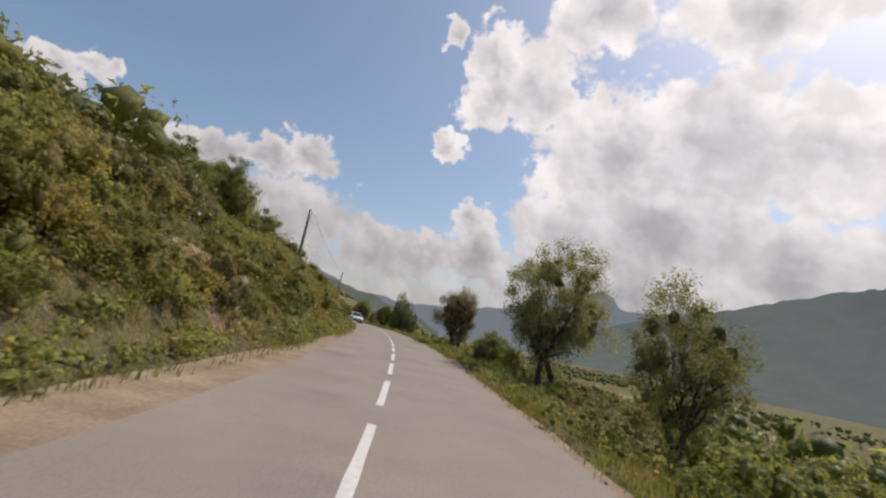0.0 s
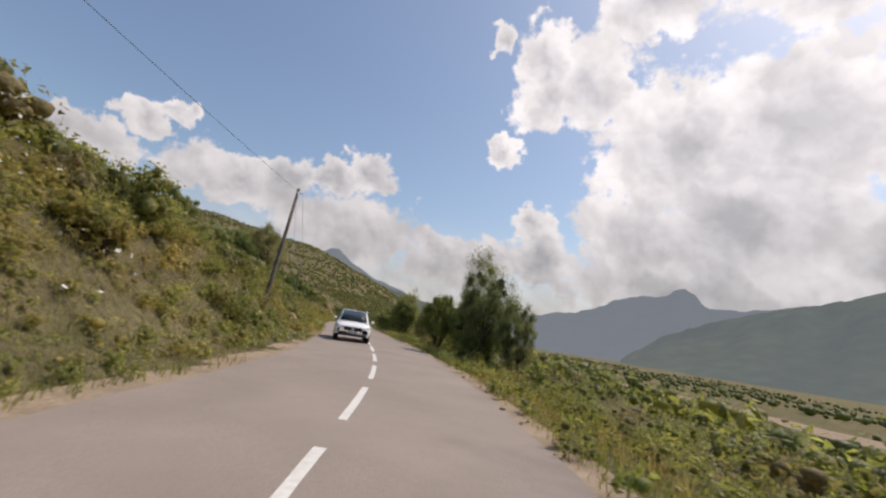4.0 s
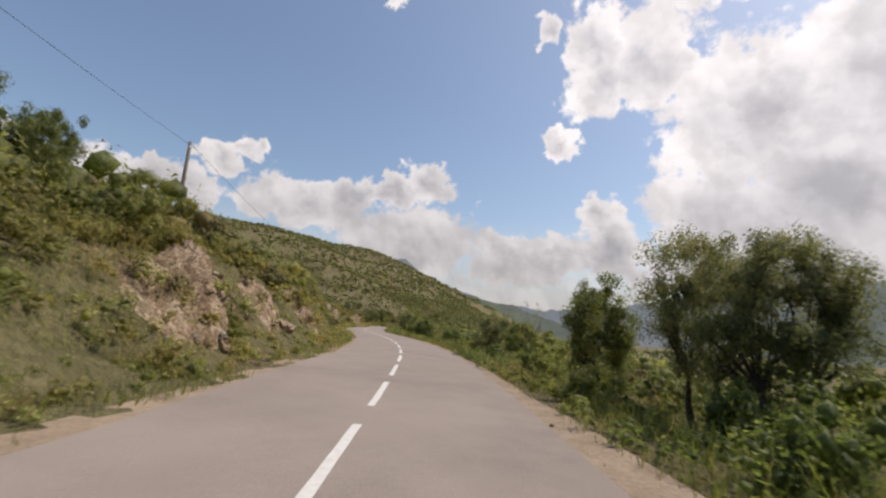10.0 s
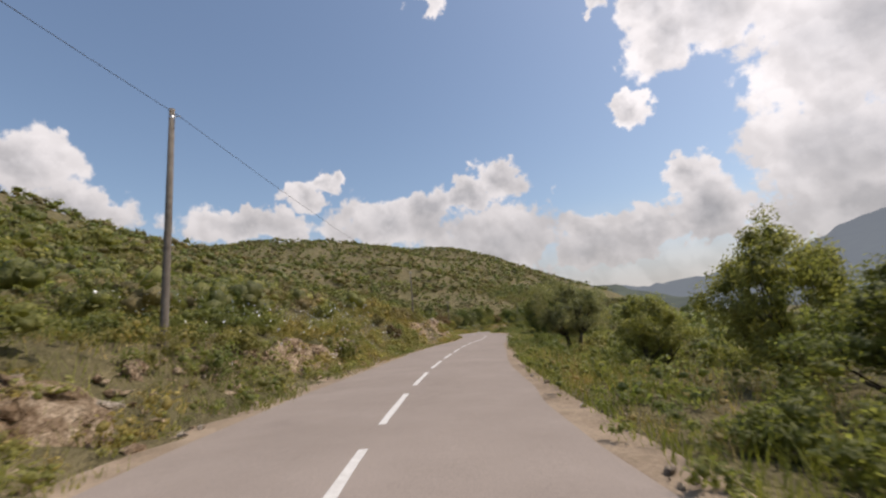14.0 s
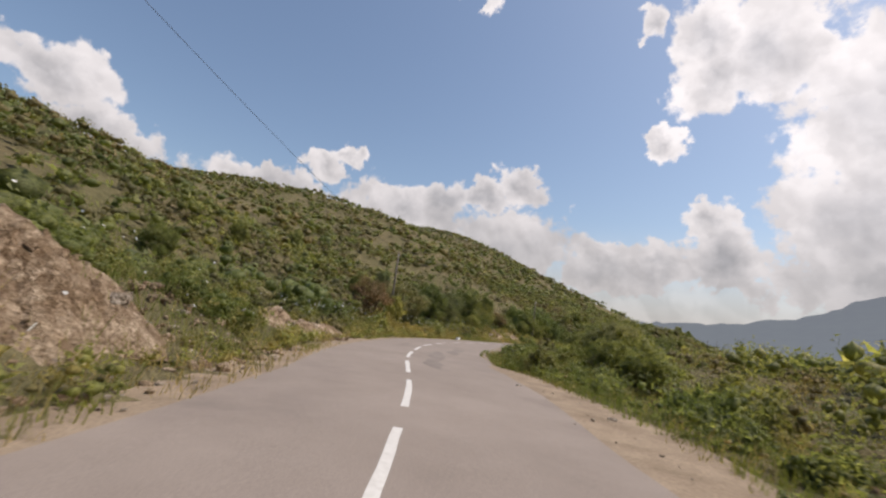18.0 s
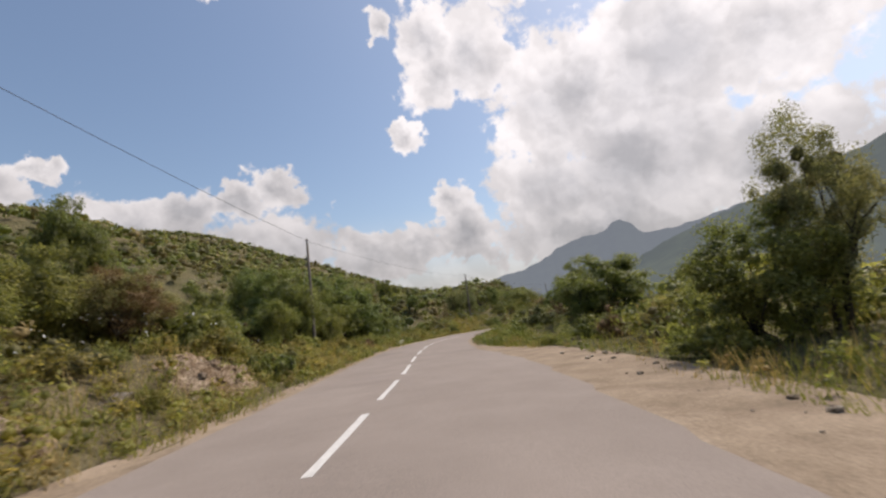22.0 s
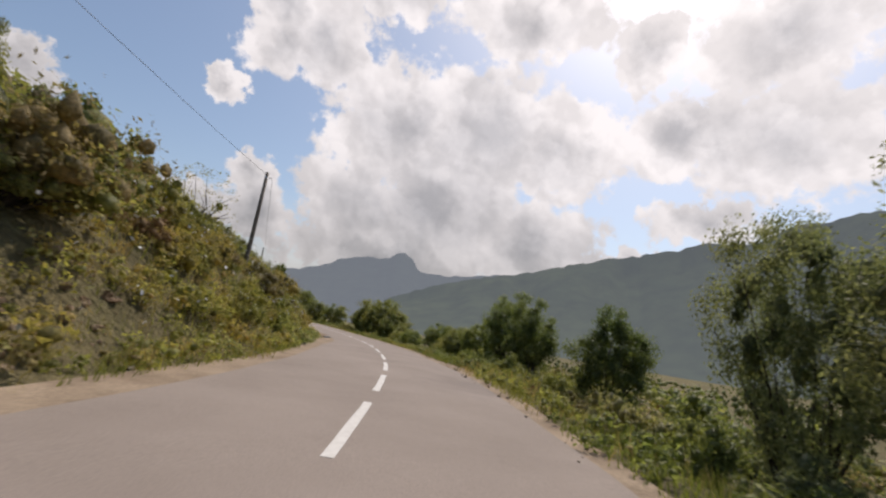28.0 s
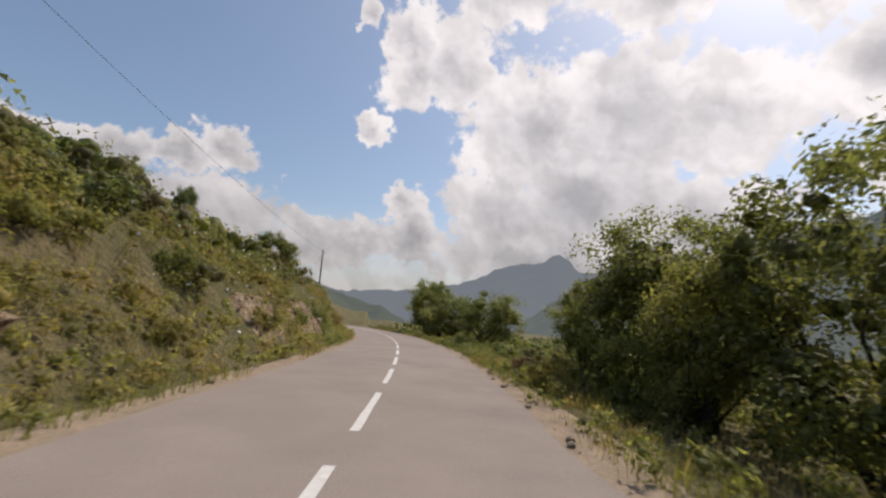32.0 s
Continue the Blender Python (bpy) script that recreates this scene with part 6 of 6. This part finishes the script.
def build_car(s, l):
    p, h = at_road(s, l)
    car = new("car")
    # station: x, half width at sill, hip, belt; heights of sill, hip, belt, bonnet centre
    body = [(-2.17, .60, .70, .66, .42, .70, .95, 1.00), (-2.10, .78, .84, .78, .32, .70, 1.00, 1.06), (-1.75, .86, .91, .84, .26, .68, 1.03, 1.08),
            (-0.9, .87, .92, .86, .24, .66, 1.01, 1.05), (0.2, .87, .92, .86, .24, .66, .98, 1.02), (0.85, .87, .92, .85, .24, .66, .97, 1.03),
            (1.45, .86, .915, .82, .26, .66, .93, .99), (1.85, .84, .90, .78, .28, .64, .88, .93), (2.06, .80, .86, .72, .30, .62, .80, .86), (2.16, .76, .81, .66, .32, .58, .74, .78), (2.19, .70, .76, .60, .36, .56, .68, .70)]
    secs = [[(x, a, zs), (x, (a + b) / 2 + 0.02, zs + (zh - zs) * .45), (x, b, zh), (x, (b + c) / 2 + .015, (zh + zb) / 2 + .03), (x, c, zb), (x, c * .55, zb + (zc - zb) * .75), (x, 0, zc)]
            for x, a, b, c, zs, zh, zb, zc in body]
    part("body", solid("body", *loft(secs), CAR_WHITE, True), car, "glossy white bodywork")
    # cabin: x, half width at belt and roof, belt height, roof edge, roof centre
    cab = [(-2.06, .76, .60, 1.00, 1.12, 1.14), (-1.80, .80, .62, 1.02, 1.45, 1.49), (-1.45, .82, .63, 1.02, 1.55, 1.60), (-0.6, .83, .65, 1.01, 1.58, 1.63),
           (0.15, .83, .65, .99, 1.55, 1.60), (0.45, .83, .66, .98, 1.42, 1.47), (0.80, .82, .70, .97, 1.19, 1.22), (1.12, .80, .76, .96, .99, 1.02)]
    secs = [[(x, a, zb - .04), (x, a * .98, zb + .02), (x, (a + b) / 2 + .02, (zb + zr) / 2), (x, b, zr), (x, b * .6, zr + (zc - zr) * .8), (x, 0, zc)] for x, a, b, zb, zr, zc in cab]
    part("cabin", solid("cabin", *loft(secs), CAR_WHITE, True), car, "white roof and pillars")
    for sd in (1, -1):
        for x0, x1, w0, w1, nm in ((-0.62, 0.40, 0, .34, "front_window"), (-1.48, -0.70, .04, 0, "rear_window"), (-1.80, -1.56, .16, .02, "quarter_window")):
            v = [(x0, sd * .835, 1.05), (x1 + w1, sd * .835, 1.04), (x1, sd * .68, 1.50 - (.10 if w1 else 0)), (x0 + w0, sd * .68, 1.53 if nm != "quarter_window" else 1.46)]
            v = [(x, y + sd * 0.012, z) for x, y, z in v]
            part(nm, solid(nm, v, [(0, 1, 2, 3)], CAR_GLASS, False, 0.02), car, "dark tinted glass")
    v = [(1.10, .70, 1.035), (1.10, -.70, 1.035), (0.28, -.585, 1.535), (0.28, .585, 1.535), (1.17, .35, 1.045), (1.17, -.35, 1.045), (0.33, -.3, 1.57), (0.33, .3, 1.57)]
    part("windscreen", solid("windscreen", [(x + .02, y, z + .02) for x, y, z in v], [(0, 4, 7, 3), (4, 5, 6, 7), (5, 1, 2, 6)], CAR_GLASS, True, 0.015), car, "dark windscreen")
    part("tailgate_window", solid("tailgate_window", [(-2.05, .62, 1.16), (-2.05, -.62, 1.16), (-1.82, -.56, 1.48), (-1.82, .56, 1.48)], [(0, 1, 2, 3)], CAR_GLASS, False, 0.02), car, "dark rear glass")
    part("grille", block("grille", (0.10, 0.90, 0.20), CAR_BLACK, 0.03, (2.17, 0, 0.64)), car, "black honeycomb grille")
    part("badge", block("badge", (0.03, 0.13, 0.12), ALLOY, 0.01, (2.225, 0, 0.655)), car, "plain chrome badge")
    part("lower_intake", block("lower_intake", (0.14, 1.40, 0.20), CAR_BLACK, 0.04, (2.14, 0, 0.38)), car, "black lower air intake")
    part("skid_strip", block("skid_strip", (0.08, 1.1, 0.035), ALLOY, 0.01, (2.19, 0, 0.285)), car, "silver skid strip")
    plate = part("number_plate", block("number_plate", (0.02, 0.52, 0.11), PLATE, 0.004, (2.225, 0, 0.47)), car, "white number plate")
    for k in range(3):
        part("plate_mark", block("plate_mark", (0.006, 0.10, 0.06), CAR_BLACK, 0.002, (2.236, -0.15 + 0.15 * k, 0.47)), plate)
    for sd in (1, -1):
        hl = part("headlight", solid("headlight", [(2.21, sd * .46, .66), (2.20, sd * .46, .74), (1.84, sd * .90, .83), (1.84, sd * .93, .71), (2.15, sd * .78, .65), (2.13, sd * .75, .79)],
                                     [(0, 4, 5, 1), (4, 3, 2, 5)], LAMP_GLASS, False, 0.05), car, "angular clear headlight")
        part("daylight_strip", block("daylight_strip", (0.03, 0.24, 0.03), PLATE, 0.005, (2.20, sd * .62, .662)), hl, "white light strip")
        part("fog_light", block("fog_light", (0.06, 0.20, 0.07), LAMP_GLASS, 0.015, (2.17, sd * .66, .42)), car)
        part("tail_light", block("tail_light", (0.08, 0.32, 0.14), TAIL_RED, 0.02, (-2.10, sd * .66, .92)), car, "red tail light")
        mir = part("mirror", solid("mirror", [(0.72, sd * .90, 1.02), (0.72, sd * 1.10, 1.03), (0.72, sd * 1.10, 1.15), (0.72, sd * .92, 1.16), (0.88, sd * .91, 1.04), (0.86, sd * 1.06, 1.05), (0.86, sd * 1.06, 1.13), (0.88, sd * .92, 1.14)],
                                              [(0, 1, 2, 3), (4, 7, 6, 5), (0, 4, 5, 1), (1, 5, 6, 2), (2, 6, 7, 3), (3, 7, 4, 0)], CAR_WHITE, True, 0, 0.02), car, "white door mirror")
        part("mirror_foot", block("mirror_foot", (0.08, 0.12, 0.05), CAR_BLACK, 0.012, (0.80, sd * .88, 1.02)), mir, "black mirror foot")
        v, f = [], []
        limb(v, f, [Vector((-1.5, sd * .64, 1.60)), Vector((-1.3, sd * .64, 1.66)), Vector((-0.2, sd * .65, 1.66)), Vector((0.1, sd * .65, 1.585))], 0.018, 0.018, 8)
        part("roof_rail", link_mesh("roof_rail", v, f, ALLOY), car, "silver roof rail")
        part("sill", block("sill", (2.5, 0.10, 0.14), CAR_BLACK, 0.03, (-0.1, sd * .87, .27)), car, "black plastic sill")
        for xw in (-1.36, 1.28):
            part("wheel_arch", ring("wheel_arch", [(0.345, -.04), (0.40, -.02), (0.40, .05), (0.345, .06)], CAR_BLACK, sd), car, "black wheel arch").location = (xw, sd * .865, .34)
            wheel_part(car, xw, sd * .80)
        for xh in (0.02, -0.98):
            part("door_handle", block("door_handle", (0.2, 0.035, 0.035), CAR_WHITE, 0.012, (xh - .1, sd * .925, .86)), car, "white door handle")
        for xg in (0.52, -0.46, -1.2):
            part("door_gap", block("door_gap", (0.012, 0.012, 0.52), CAR_BLACK, 0.003, (xg, sd * .912, .70)), car)
    tagged(car, "white compact utility car with black trim in the oncoming lane", "car")
    car.matrix_basis = pose(p.x, p.y, p.z + 0.0, 0, 0, math.degrees(math.atan2(-math.cos(h), -math.sin(h))))


build_car(73.9, -1.0)


# ---- whitewashed culvert heads and a delineator stone ----
def headwall(s, l, length, high, label):
    p, h = at_road(s, l)
    z = max(float(land([p.x], [p.y])[0]), p.z - 0.2)
    e = new("culvert_headwall")
    n = max(1, round(length / 0.55))
    for k in range(n):
        ob = part("block", block("block", (length / n - 0.015, 0.26, high + 0.3), WHITE_STONE, 0.025), e)
        ob.location = (-length / 2 + (k + .5) * length / n, 0, high / 2 - 0.15 + random.uniform(-.012, .012))
    tagged(e, label, "culvert headwall", "culvert headwalls")
    e.matrix_basis = pose(p.x, p.y, z, 0, 0, 90 - math.degrees(h))


headwall(286.8, -3.25, 0.5, 0.28, "small whitewashed stone block at the road edge")
headwall(334.3, -4.0, 1.5, 0.32, "low whitewashed culvert headwall in the grass")
headwall(407.6, 4.1, 1.5, 0.3, "low whitewashed culvert headwall above the slope")


def drain_grate(s, l):
    p, h = at_road(s, l)
    e = new("drain_grate")
    part("frame", block("frame", (0.8, 0.36, 0.024), STEEL, 0.006), e)
    for k in range(9):
        part("bar", block("bar", (0.035, 0.36, 0.03), STEEL, 0.006, (-.34 + .085 * k, 0, 0.02)), e)
    tagged(e, "rusty steel drain grate at the foot of the bank", "drain grate")
    e.matrix_basis = pose(p.x, p.y, p.z + 0.004, 0, 0, 90 - math.degrees(h))


drain_grate(406.2, -2.5)
rocks(16, 405.0, 408.4, -3.4, -2.6, 0.06, 0.18, 23)
